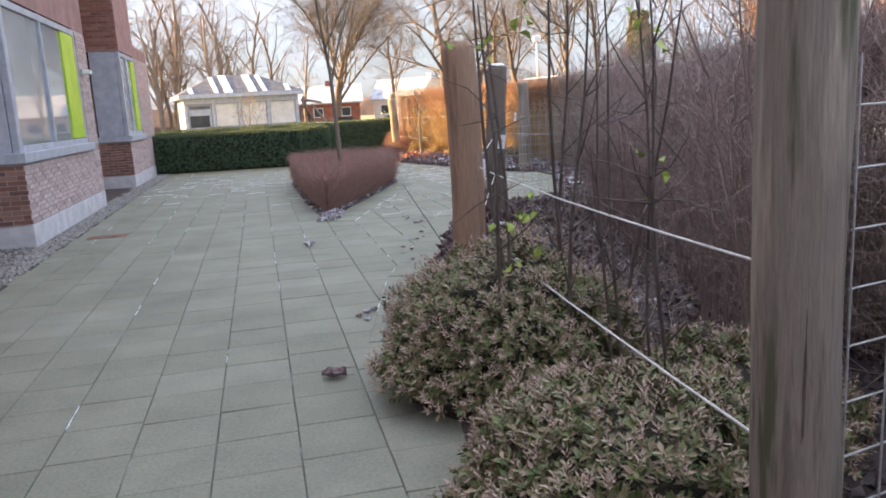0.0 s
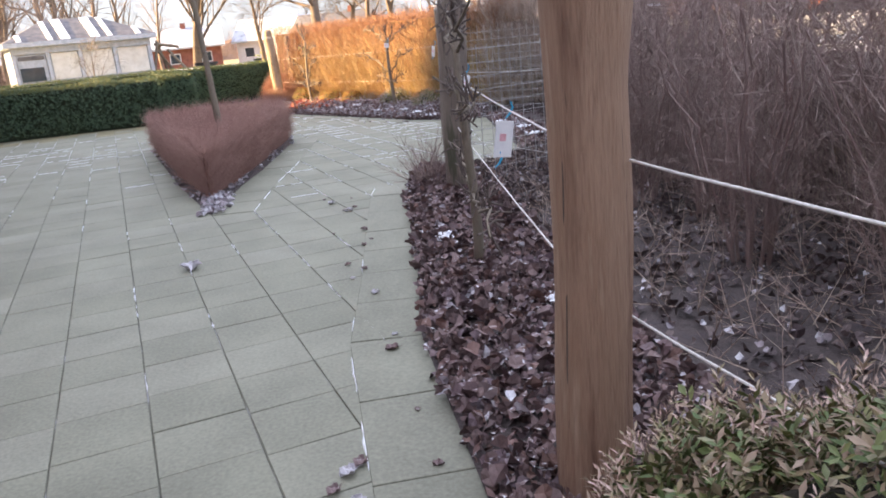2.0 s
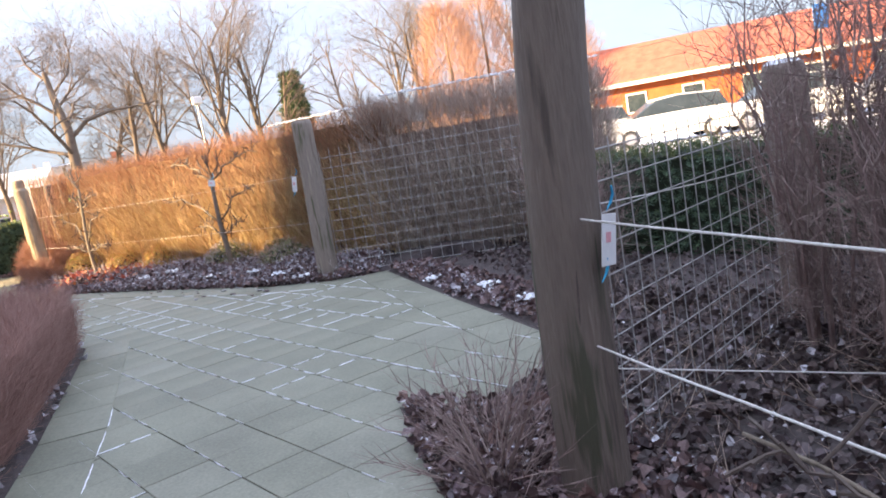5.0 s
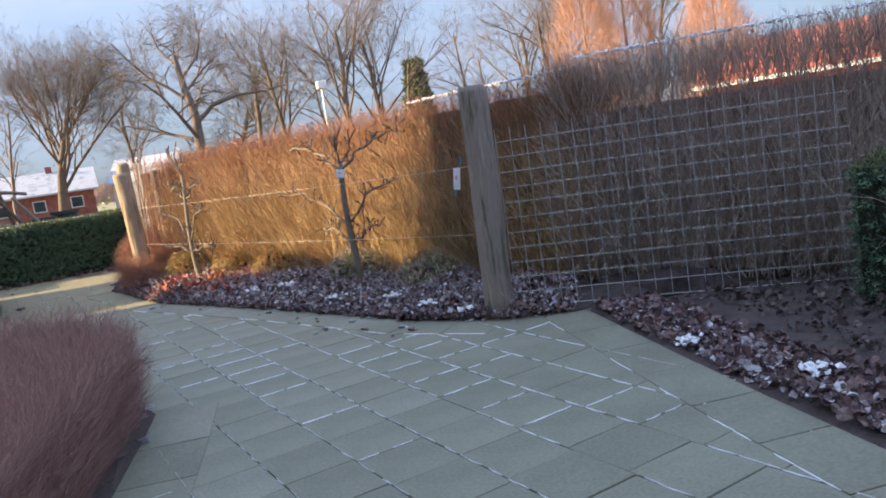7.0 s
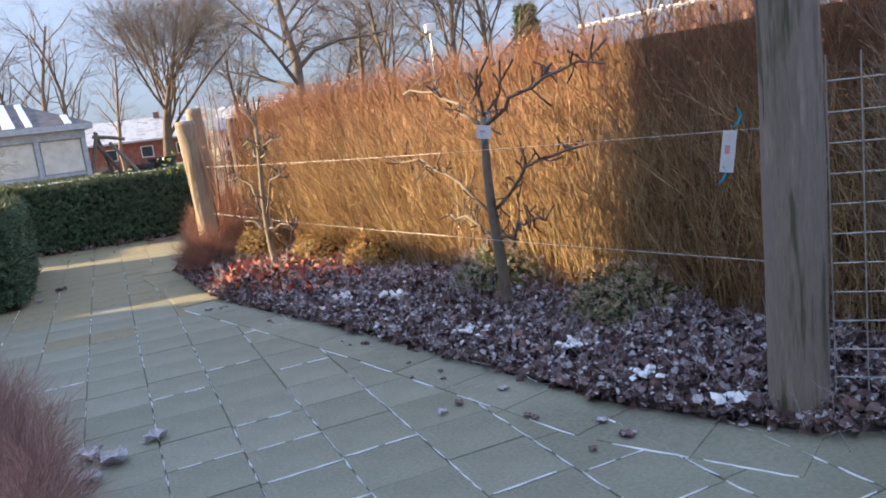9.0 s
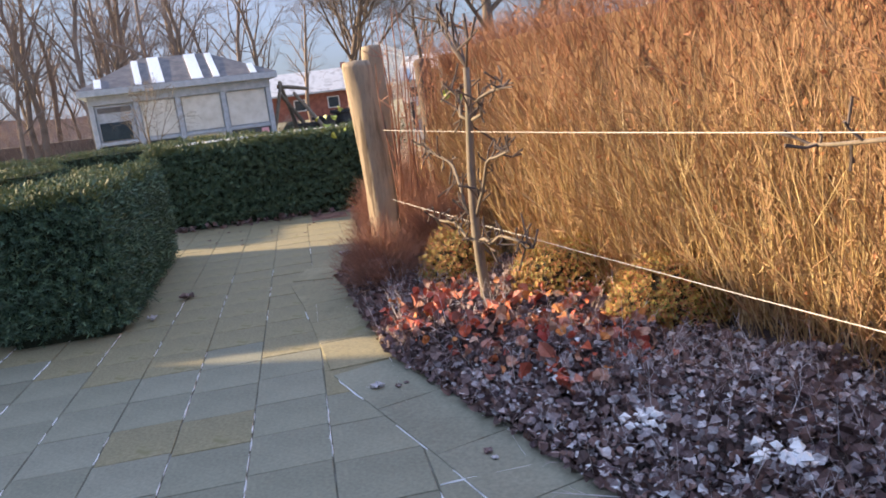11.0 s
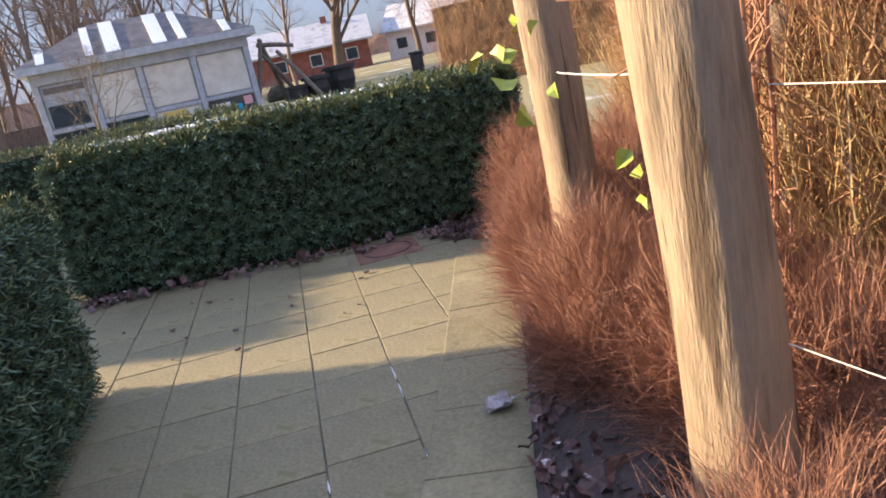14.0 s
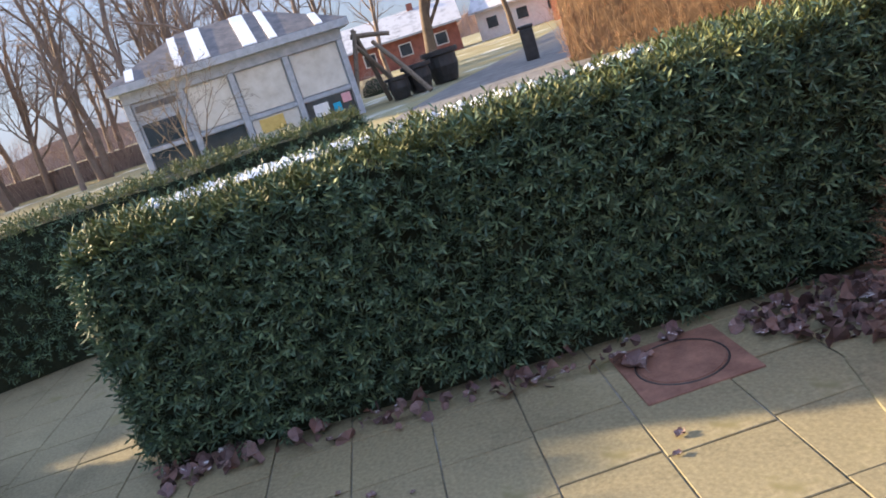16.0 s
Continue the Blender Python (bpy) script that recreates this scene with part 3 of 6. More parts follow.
def bay(s0, s1, win_end, lime_from, mull, parts, tall_to):
    """A bay with brick base, sill, corner window with lime panel, brick pier and wall above."""
    g = Geo()
    bbox(g, -8.0, s0, 0.3, F1 - 0.012, s1, 1.13)
    bbox(g, -8.0, win_end + 0.02, 1.13, F1 - 0.012, s1, 3.3)
    wall = part("wall", g, M["mortar"], bld, "brick wall with pale joints")
    g = Geo()
    bbox(g, -8.0, s0 + 0.01, -0.05, F1 + 0.012, s1 - 0.01, 0.3, 0.01)
    part("plinth", g, M["plinth"], bld, "pale painted plinth")
    # path side gets the bricks coloured paler for reflected light
    bricks(wall, ("n", F1), s0, s1, 0.32, 1.13, "pale_brick", parts)
    bricks(wall, ("n", F1), win_end + 0.05, s1, 1.15, 3.28, "pale_brick", 0)
    bricks(wall, ("s", s0), -5.2, F1, 0.32, 1.13, "brick", parts)
    # raised out of sight to shade the hedge; far end low to pass sun
    g = Geo()
    bbox(g, -8.0, s0, 3.3, F1, tall_to, 6.2)
    if tall_to < s1:
        bbox(g, -8.0, tall_to + 0.002, 3.3, F1, s1, 3.6)
    part("upper_wall", g, M["rend"], bld, "rose-brown rendered wall")
    g = Geo()
    bricks(wall, ("s", s0), -4.3, F1 - 0.01, 3.34, 6.15, "brick", 0)
    # the sill, in two legs round the corner
    g = Geo()
    bbox(g, -5.2, s0 - 0.06, 1.13, F1 + 0.06, s0 + 0.1, 1.27, 0.012)
    bbox(g, F1 - 0.12, s0 + 0.1, 1.13, F1 + 0.06, win_end + 0.3, 1.27, 0.012)
    win = part("window_sill", g, M["frame"], bld, "grey-blue metal window sill")
    g = Geo()
    for s in (s0 + 0.02, mull, win_end - 0.04):
        bbox(g, F1 - 0.1, s, 1.27, F1 - 0.01, s + (0.16 if s < s0 + 0.1 else 0.07), 3.3, 0.008)
    bbox(g, F1 - 0.1, s0 + 0.18, 3.18, F1 - 0.012, win_end - 0.04, 3.28, 0.008)
    bbox(g, F1 - 0.1, s0 + 0.18, 1.27, F1 - 0.012, win_end - 0.04, 1.36, 0.008)
    bbox(g, F1 - 0.7, s0 + 0.02, 1.27, F1 - 0.11, s0 + 0.08, 3.3, 0.008)
    part("window_frame", g, M["frame"], win)
    g = Geo()
    bbox(g, F1 - 0.06, s0 + 0.19, 1.37, F1 - 0.05, mull - 0.003, 3.17)
    part("pane", g, M["glass"], win).visible_shadow = False
    g = Geo()
    bbox(g, F1 - 0.06, mull + 0.075, 1.37, F1 - 0.05, lime_from, 3.17)
    part("pane", g, M["glass"], win).visible_shadow = False
    g = Geo()
    bbox(g, F1 - 0.09, lime_from + 0.004, 1.37, F1 - 0.02, win_end - 0.045, 3.17, 0.006)
    part("lime_panel", g, M["lime"], win, "lime green window panel")
    g = Geo()
    bbox(g, -5.2, s0 + 0.02, 1.28, F1 - 0.9, s0 + 0.05, 3.28)
    part("side_pane", g, M["car_glass"], win, "dark side window")
    g = Geo()
    bbox(g, -5.0, s0 + 0.4, 1.2, -4.9, win_end + 0.4, 3.3)
    part("inner_wall", g, M["blind"], bld, "pale room wall behind the window")


bay(11.08, 16.12, 15.27, 14.33, 13.03, 150, 16.12)
bay(20.0, 24.7, 22.3, 21.7, 21.0, 60, 22.35)
g = Geo()
bbox(g, -9, -22, 0, -4.12, 22.35, 6.15)
part("main_wall", g, M["rend"], bld)
# unseen taller block, added to keep low sun off the garden and hedge
g = Geo()
bbox(g, -22, -22, 0, -9.01, 24.3, 9.4)
part("hall_wall", g, M["rend"], bld)
g = Geo()
bbox(g, -8.88, -22.1, 6.202, -2.95, 22.45, 6.3)
part("roof", g, M["roof"], bld)
# top of the unseen shading block
g = Geo()
bbox(g, -22.2, -22.2, 9.41, -8.9, 24.4, 9.55)
part("hall_roof", g, M["roof"], bld)
lamp = thing("wall_lamp", "small white wall lamp fixed to the brick pier", "lamp")
g = Geo()
bbox(g, F1 + 0.008, 15.35, 2.48, F1 + 0.05, 15.47, 2.6, 0.008)
lampback = part("bracket", g, M["frame"], lamp)
g = Geo()
bbox(g, F1 + 0.05, 15.32, 2.5, F1 + 0.19, 15.5, 2.58, 0.02)
part("shade", g, M["white"], lamp)
# gravel strip along the wall
strip = part("gravel_strip", prism([grid(-4.4, -6), grid(-4.4, 24), grid(-2.66, 24), grid(-2.66, -6)], -0.05, 0.0), M["joint"])
strip.data.materials[0] = M["soil"]
tagged(strip, "drip strip of earth and gravel along the wall", "gravel strip", kind="structure")
PEBBLE = ([(0.6, 0, 0), (0, 0.5, 0.1), (-0.6, 0.1, 0), (0, -0.5, 0.05), (0.05, 0.05, 0.42), (0, 0, -0.3)], [(0, 1, 4), (1, 2, 4), (2, 3, 4), (3, 0, 4), (1, 0, 5), (2, 1, 5), (3, 2, 5), (0, 3, 5)])
q = np.concatenate([np.stack([rng.uniform(-3.02, -2.68, 5200), rng.uniform(9, 24, 5200)], 1), np.stack([rng.uniform(-4.1, -2.68, 5200), rng.uniform(4, 11.1, 5200)], 1)])
P = np.array([[*grid(a, b), 0.008] for a, b in q])
stones = part("gravel", scatter(Geo(), PEBBLE, P, np.tile([0, 0, 1.0], (len(P), 1)) + rng.normal(0, 0.2, (len(P), 3)), rng.uniform(0.018, 0.042, len(P))), M["gravel"])
tagged(stones, "loose grey gravel along the building", "gravel", kind="stuff")

drain = thing("drain_cover", "flat rusty iron drain cover set in the paving", "drain cover", at=(-4.95, 10.55, 0.0))
g = Geo()
Dm = Matrix.Translation((-4.95, 10.6, 0)) @ pose(0, 0, 0, 0, 0, 14)
box(g, -0.27, -0.15, -0.02, 0.27, 0.15, 0.006, Dm, 0.004)
part("frame", g, M["rust"], drain)
for i in range(9):
    g = Geo()
    box(g, -0.24 + i * 0.055, -0.12, 0.006, -0.21 + i * 0.055, 0.12, 0.012, Dm)
    part("bar", g, M["rust"], drain)
hatch = thing("manhole_cover", "square concrete manhole slab with a round rusty lid", "manhole cover", at=(-3.02, 28.12, 0))
g = Geo()
Hm = Matrix.Translation((-3.02, 27.95, 0)) @ pose(0, 0, 0, 0, 0, 14)
box(g, -0.24, -0.24, -0.02, 0.24, 0.24, 0.007, Hm, 0.004)
part("surround", g, M["rust"], hatch)
g = Geo()
tube(g, [(-3.02, 27.95, 0.0), (-3.02, 27.95, 0.012)], [0.18, 0.176], 28)
part("lid", g, M["rust"], hatch)
g = Geo()
tube(g, [(-3.02 + 0.19 * math.cos(k * math.pi / 16), 27.95 + 0.19 * math.sin(k * math.pi / 16), 0.0065) for k in range(33)], [0.005] * 33, 5)
part("rim", g, M["black"], hatch, "dark round rim")

# ---- hedges ----


def hedge_surface(a, b, th, h, n, r, R, bottom=0.05):
    """n places and outward directions on a round-edged block along a to b, th thick to its left, h high."""
    a, b = np.array(a, float), np.array(b, float)
    L = np.linalg.norm(b - a)
    d = (b - a) / L
    nl = np.array([-d[1], d[0]])
    areas = np.array([L * h, L * h * 0.6, L * th, th * h, th * h])
    k = R.choice(5, n, p=areas / areas.sum())
    u, v, w = R.uniform(0, L, n), R.uniform(0, th, n), R.uniform(bottom, h, n)
    v = np.where(k == 0, 0, np.where(k == 1, th, v))
    w = np.where(k == 2, h, w)
    u = np.where(k == 3, 0, np.where(k == 4, L, u))
    q = np.stack([u, v, w], 1)
    inn = np.clip(q, [r, r, 0], [L - r, th - r, h - r])
    o = q - inn
    o /= np.linalg.norm(o, axis=1, keepdims=True) + 1e-9
    q = inn + o * r + o * (0.03 * hump(u * 1.3 + v, w * 2.0, 1.5) + 0.012 * hump(u * 6, w * 6, 1.0))[:, None]
    P = np.concatenate([a + q[:, :1] * d + q[:, 1:2] * nl, q[:, 2:]], 1)
    O = np.concatenate([o[:, :1] * d + o[:, 1:2] * nl, o[:, 2:]], 1)
    return P, O


def hedge_core(a, b, th, h, cut, z0=-0.02):
    """The opaque inside of a hedge, a little smaller than its surface and uneven."""
    a, b = np.array(a, float), np.array(b, float)
    L = float(np.linalg.norm(b - a))
    m = Matrix.Translation((a[0], a[1], 0)) @ Matrix.Rotation(math.atan2(b[1] - a[1], b[0] - a[0]), 4, 'Z')
    bm = bmesh.new()
    bmesh.ops.create_cube(bm, size=1)
    bmesh.ops.scale(bm, vec=(L - 2 * cut, th - 2 * cut, h - cut - z0), verts=bm.verts)
    bmesh.ops.translate(bm, vec=(L / 2, th / 2, (h - cut + z0) / 2), verts=bm.verts)
    for ax, size, step in ((0, L, 0.25), (2, h, 0.2)):
        for c in np.arange(step, size, step):
            co, no = [0, 0, 0], [0, 0, 0]
            co[ax], no[ax] = c, 1
            bmesh.ops.bisect_plane(bm, geom=bm.verts[:] + bm.edges[:] + bm.faces[:], plane_co=co, plane_no=no)
    for v in bm.verts:
        k = 0.03 * noise.noise(v.co * 3.1)
        v.co.y += k if v.co.z > 0 else 0
        v.co.z += 0.6 * k if v.co.z > h * 0.8 else 0
    bm.transform(m)
    return bm


def yew_hedge(a, b, th, h, density, label, snow=0.0):
    ob = thing("yew_hedge", label, "hedge", "clipped yew hedges", (*a, 0))
    L = math.dist(a, b)
    # dark core shows between the sprigs as painted inner shade
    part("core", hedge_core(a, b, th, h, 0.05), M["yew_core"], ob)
    n = int(density * (L * h * 1.6 + L * th + 2 * th * h))
    P, O = hedge_surface(a, b, th, h, n, 0.13, rng)
    P -= O * rng.uniform(0.0, 0.07, (n, 1))
    D = O * 0.8 + rng.normal(0, 0.5, (n, 3)) + [0, 0, 0.45]
    S = rng.uniform(0.055, 0.12, n)
    top = (P[:, 2] > h - 0.09) & (rng.uniform(size=n) < 0.75)
    part("foliage", scatter(Geo(), SPRIG, P[~top], D[~top], S[~top]), M["yew"], ob)["kind"] = "stuff"
    part("top_growth", scatter(Geo(), SPRIG, P[top], D[top], S[top] * 0.9), M["yew_top"], ob, "sunlit yellow-green clipped tips")["kind"] = "stuff"
    if snow:
        d = (np.array(b) - np.array(a)) / L
        nl = np.array([-d[1], d[0]])
        k = int(L * snow)
        u = np.sort(rng.beta(1.5, 2.0, k)) * L * 0.75 + 0.2
        v = th * rng.uniform(0.45, 0.95, k)
        P = np.concatenate([np.array(a) + u[:, None] * d + v[:, None] * nl, np.full((k, 1), h + 0.03)], 1)
        part("snow_crust", scatter(Geo(), PEBBLE, P, np.tile([0, 0, 1.0], (k, 1)), rng.uniform(0.03, 0.07, k)), M["snow"], ob, "thin crust of snow")["kind"] = "stuff"
    return ob


def twig_hedge(name, label, group, a, b, th, h, twigs, leaves, core, twig, leaf, length, lean, wild=0.35, fill=0.72, tip=None, stem=None, stems=0, cut=0.24):
    """A deciduous hedge or thicket in winter: a dim inside, rods and twigs in front and a fine ragged top."""
    ob = thing(name, label, "hedge", group, (*a, 0))
    # core darkened in its colour, for the dimness behind the twigs
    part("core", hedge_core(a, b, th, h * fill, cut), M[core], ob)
    P, O = hedge_surface(a, b, th, h * 0.94, twigs, 0.15, rng, 0.0)
    P -= O * rng.uniform(-0.04, 0.3, (twigs, 1))
    P[:, 2] *= 0.97
    D = O * lean + rng.normal(0, wild, (twigs, 3)) + [0, 0, 1.0]
    S = rng.uniform(0.35, 1.0, twigs) * length
    ragged = h + 0.1 + 0.07 * hump(P[:, 0] * 2, P[:, 1] * 2, 1.0) + rng.normal(0, 0.05, twigs)
    S = np.where(P[:, 2] + S * 0.95 > ragged, np.maximum(0.1, (ragged - P[:, 2]) / 0.95), S)
    high = P[:, 2] > h * rng.normal(0.62, 0.1, twigs) if tip else np.zeros(twigs, bool)
    part("twig_layer", scatter(Geo(), TWIG, P[~high], D[~high], S[~high]), M[twig], ob)["kind"] = "stuff"
    if tip:
        part("tip_layer", scatter(Geo(), TWIG_FINE, P[high], D[high], S[high] * 0.85), M[tip], ob, "fine russet shoots of the clipped top")["kind"] = "stuff"
    k = stems or twigs // 5
    P, O = hedge_surface(a, b, th, 0.4, k, 0.1, rng, 0.0)
    P[:, 2] = rng.uniform(0, 0.2, k) + (rng.uniform(size=k) < 0.45) * rng.uniform(0, h * 0.45, k)
    S = np.minimum(rng.uniform(0.3, 1.0, k) * h * 0.75, h * 0.8 - P[:, 2])
    part("stem_layer", scatter(Geo(), STICK, P - O * rng.uniform(-0.02, 0.2, (k, 1)), rng.normal(0, 0.24, (k, 3)) + [0, 0, 1], S), M[stem or twig], ob)["kind"] = "stuff"
    if leaves:
        P, O = hedge_surface(a, b, th, h, leaves, 0.15, rng)
        P += O * rng.uniform(-0.15, 0.03, (leaves, 1))
        part("dry_leaf_layer", scatter(Geo(), LEAF, P, O + rng.normal(0, 0.8, (leaves, 3)), rng.uniform(0.025, 0.05, leaves)), M[leaf], ob)["kind"] = "stuff"
    return ob


def snow_line(hedge, a, b, z):
    """A broken line of snow left along the hedge's top."""
    a, b = np.array(a), np.array(b)
    k = int(np.linalg.norm(b - a) * 110)
    u = rng.uniform(0, 1, (k, 1))
    P = np.concatenate([a + u * (b - a) + rng.normal(0, 0.012, (k, 2)), z + rng.normal(0, 0.008, (k, 1))], 1)
    part("snow_crust", scatter(Geo(), PEBBLE, P, np.tile([0, 0, 1.0], (k, 1)) + rng.normal(0, 0.2, (k, 3)), rng.uniform(0.02, 0.045, k)), M["snow"], hedge, "thin line of snow")["kind"] = "stuff"


yew_hedge((-9.25, 22.45), (-3.68, 23.12), 0.85, 1.12, 620, "dark green clipped yew hedge with a sunlit top")
yew_hedge((-3.62, 23.1), (-4.45, 26.1), 0.85, 1.1, 1250, "dark green clipped yew hedge beside the paved path")
yew_hedge((-5.5, 27.9), (-1.8, 28.5), 0.75, 1.15, 1350, "dark green clipped yew hedge with snow on its top", 75)
yew_hedge((-15.5, 25.6), (-4.85, 31.4), 0.7, 1.16, 420, "long dark green yew hedge behind the path", 0)
# added out of view, to cast the shade on the paving's left
yew_hedge((-6.7, 26.95), (-6.7, 28.3), 0.75, 1.12, 420, "unseen short yew hedge added to shade the path", 0)
yew_hedge((3.5, 15.2), (4.6, 11.8), 0.8, 1.02, 380, "dark green yew hedge behind the wire mesh", 0)

beech = twig_hedge("beech_hedge", "tall golden-brown beech hedge of bare rods and twigs", "beech hedges", (-1.25, 25.0), (2.68, 17.3), 0.95, 2.06, 15000, 2200, "beech_core", "beech_twig", "beech_leaf", 0.6, 0.35, fill=1.03, tip="beech_tip", stem="straw", stems=7500)
snow_line(beech, (2.1, 20.6), (3.3, 18.2), 2.13)
beech = twig_hedge("beech_hedge", "shaded grey-brown beech hedge behind wire mesh", "beech hedges", (2.5, 17.5), (4.9, 15.5), 0.9, 2.12, 7500, 500, "brown_core", "brown_twig", "beech_leaf", 0.6, 0.35, fill=0.88, stem="grey_stem", stems=3800)
snow_line(beech, (3.1, 18.0), (5.4, 16.1), 2.19)
twig_hedge("thicket", "dense grey-purple thicket of bare shrubs", "bare shrubs", (3.15, 10.8), (2.2, 4.2), 1.4, 2.0, 15000, 400, "thicket_core", "thicket_twig", "dead", 0.6, 0.55, 0.6, 0.64, stem="grey_stem", stems=2200)
twig_hedge("thicket", "dense grey-purple thicket of bare shrubs", "bare shrubs", (2.3, 4.6), (1.9, -3.5), 1.4, 1.95, 11000, 400, "thicket_core", "thicket_twig", "dead", 0.6, 0.55, 0.6, 0.64, stem="grey_stem", stems=1500)
twig_hedge("beech_hedge", "round-topped orange beech hedge beyond the lawn path", "beech hedges", (-3.0, 44.6), (6.5, 41.0), 2.0, 2.6, 4500, 7000, "beech_core", "beech_twig", "beech_leaf", 0.7, 0.3, fill=0.9, cut=0.12)
twig_hedge("beech_hedge", "russet beech hedge behind red shrubs", "beech hedges", (-0.55, 31.0), (-0.85, 24.9), 0.9, 1.95, 7000, 800, "beech_core", "beech_twig", "beech_leaf", 0.6, 0.35, fill=1.03, tip="beech_tip", stem="straw", stems=2500)
twig_hedge("thicket", "brown undergrowth at the wood's edge", "bare shrubs", (-52, 58), (-17.5, 66), 3.0, 2.2, 5000, 0, "brown_core", "brown_twig", "dead", 1.6, 0.3, 0.4, 0.6)
# ---- posts, ropes and mesh ----


def post(x, y, r, h, material, label, bulge=0.0, lean=(0, 0), snow=False, bow=(0, 0)):
    """A debarked pole, uneven and split, with a worn top."""
    ob = thing("wooden_post", label, "post", "trellis posts", (x, y, 0))
    g = Geo()
    n, sides = 44, 28

    def mid(z):
        k = max(0.0, z) / h
        return (x + lean[0] * z + bow[0] * k ** 3 + 0.012 * math.sin(z * 2.2 + y), y + lean[1] * z + bow[1] * k ** 3)

    def girth(a, z):
        ca, sa = math.cos(a), math.sin(a)
        rough = 0.07 * noise.noise((ca * 1.3 + x, sa * 1.3 + y, z * 1.6)) + 0.035 * noise.noise((ca * 4 + y, sa * 4, z * 2.2)) + 0.016 * noise.noise((ca * 11, sa * 11 + x, z * 3.5))
        groove = sum(0.07 * math.exp(-((((a - c - 0.12 * math.sin(z * 2.6 + c)) + math.pi) % (2 * math.pi) - math.pi) / 0.06) ** 2) * min(1.0, max(0.0, 1.25 - abs(z - zc) * 1.1)) for c, zc in splits)
        knot = bulge * math.exp(-((z - 1.62) / 0.16) ** 2) * max(0, math.cos(a + 0.5))
        return r * (1.04 - 0.06 * max(0.0, z) / h + rough - groove + knot)

    splits = [(3.6 + x, 0.8), (4.5 + y, 1.3), (5.6 + x, 0.5), (1.0 + y, 1.2)]
    v, f = [], []
    for i in range(n + 1):
        z = -0.1 + (h + 0.1) * i / n
        cx, cy = mid(z)
        for t in range(sides):
            a = t * 2 * math.pi / sides
            rr = girth(a, z) * (0.9 if i == n else 1.0)
            v.append((cx + rr * math.cos(a), cy + rr * math.sin(a), z + (0.01 * noise.noise((math.cos(a) * 2, math.sin(a) * 2, x)) if i == n else 0)))
    for i in range(n):
        for t in range(sides):
            f.append((i * sides + t, i * sides + (t + 1) % sides, (i + 1) * sides + (t + 1) % sides, (i + 1) * sides + t))
    v.append((*mid(h), h + 0.012))
    f += [(n * sides + t, n * sides + (t + 1) % sides, len(v) - 1) for t in range(sides)]
    g.add(v, f)
    part("pole", g, M[material], ob, smooth=True)
    for c, zc in splits[:3]:
        k = Geo()
        pts = []
        for z in np.linspace(max(0.06, zc - 0.55), min(h - 0.08, zc + 0.6), 18):
            a = c + 0.12 * math.sin(z * 2.6 + c)
            q = girth(a, z) - 0.002
            cx, cy = mid(z)
            pts.append((cx + q * math.cos(a), cy + q * math.sin(a), z))
        tube(k, pts, [0.001 + 0.0045 * abs(math.sin(math.pi * i / 17 + 0.3 * math.sin(i * 1.9))) for i in range(18)], 5)
        part("crack", k, M["bark_dark"], ob)
    if snow:
        k = Geo()
        cx, cy = mid(h)
        tube(k, [(cx, cy, h), (cx, cy, h + 0.03)], [r * 0.85, r * 0.6], 14)
        part("snow_cap", k, M["snow"], ob, "thin cap of snow")
    return ob


P0, P1, P2, P3, P4, P5, P6 = (0.84, 1.8), (0.10, 5.37), (0.645, 10.53), (1.7, 17.22), (-1.63, 24.05), (-1.8, 25.68), (3.1, 11.5)
post(*P0, 0.105, 2.5, "post", "weathered grey-brown debarked post beside wire mesh")
post(*P1, 0.117, 2.0, "post_red", "reddish debarked trellis post with a bulge", 0.22)
post(*P2, 0.136, 2.06, "post_dark", "dark weathered trellis post with cracks", 0.0, (-0.014, 0), True, (0.075, -0.05))
post(*P3, 0.125, 1.98, "post", "grey weathered trellis post at the bed corner")
post(*P4, 0.125, 1.84, "post_pale", "pale sunlit debarked trellis post", 0.0, (-0.055, 0.0))
post(*P5, 0.11, 2.05, "post_pale", "pale sunlit post among red twigs")
post(*P6, 0.135, 1.6, "post", "thick grey weathered fence post", 0.0, (0, 0), True)
post(-1.02, 25.15, 0.085, 1.85, "bark_dark", "slim dark post behind the trellis")
post(-1.28, 25.5, 0.085, 1.85, "bark_dark", "slim dark post behind the trellis")


def mesh_panel(a, b, z0, z1, cell, label):
    """A welded mesh panel of single wires."""
    a, b = Vector((*a, 0)), Vector((*b, 0))
    L = (b - a).length
    ob = thing("mesh_panel", label, "wire fence", "wire mesh panels", tuple(a))
    turn = Matrix.Translation(a) @ Matrix.Rotation(math.atan2(b.y - a.y, b.x - a.x), 4, 'Z')
    hor, ver = Geo(), Geo()
    tube(hor, [(0, 0, 0), (L * 0.5, 0.004, 0), (L, 0, 0)], [0.0032] * 3, 5)
    tube(ver, [(0, 0, 0), (0, 0, (z1 - z0))], [0.0032] * 2, 5)
    hm, vm = hor.mesh("wire", M["wire"]), ver.mesh("wire", M["wire"])
    for i in range(int((z1 - z0) / cell) + 1):
        w = part("wire", hm, None, ob)
        w.matrix_parent_inverse = Matrix()
        w.matrix_basis = Matrix.Translation(-a) @ turn @ Matrix.Translation((0, 0.004, z0 + i * cell))
    for i in range(int(L / cell) + 1):
        w = part("wire", vm, None, ob)
        w.matrix_parent_inverse = Matrix()
        w.matrix_basis = Matrix.Translation(-a) @ turn @ Matrix.Translation((i * cell, -0.003, z0))


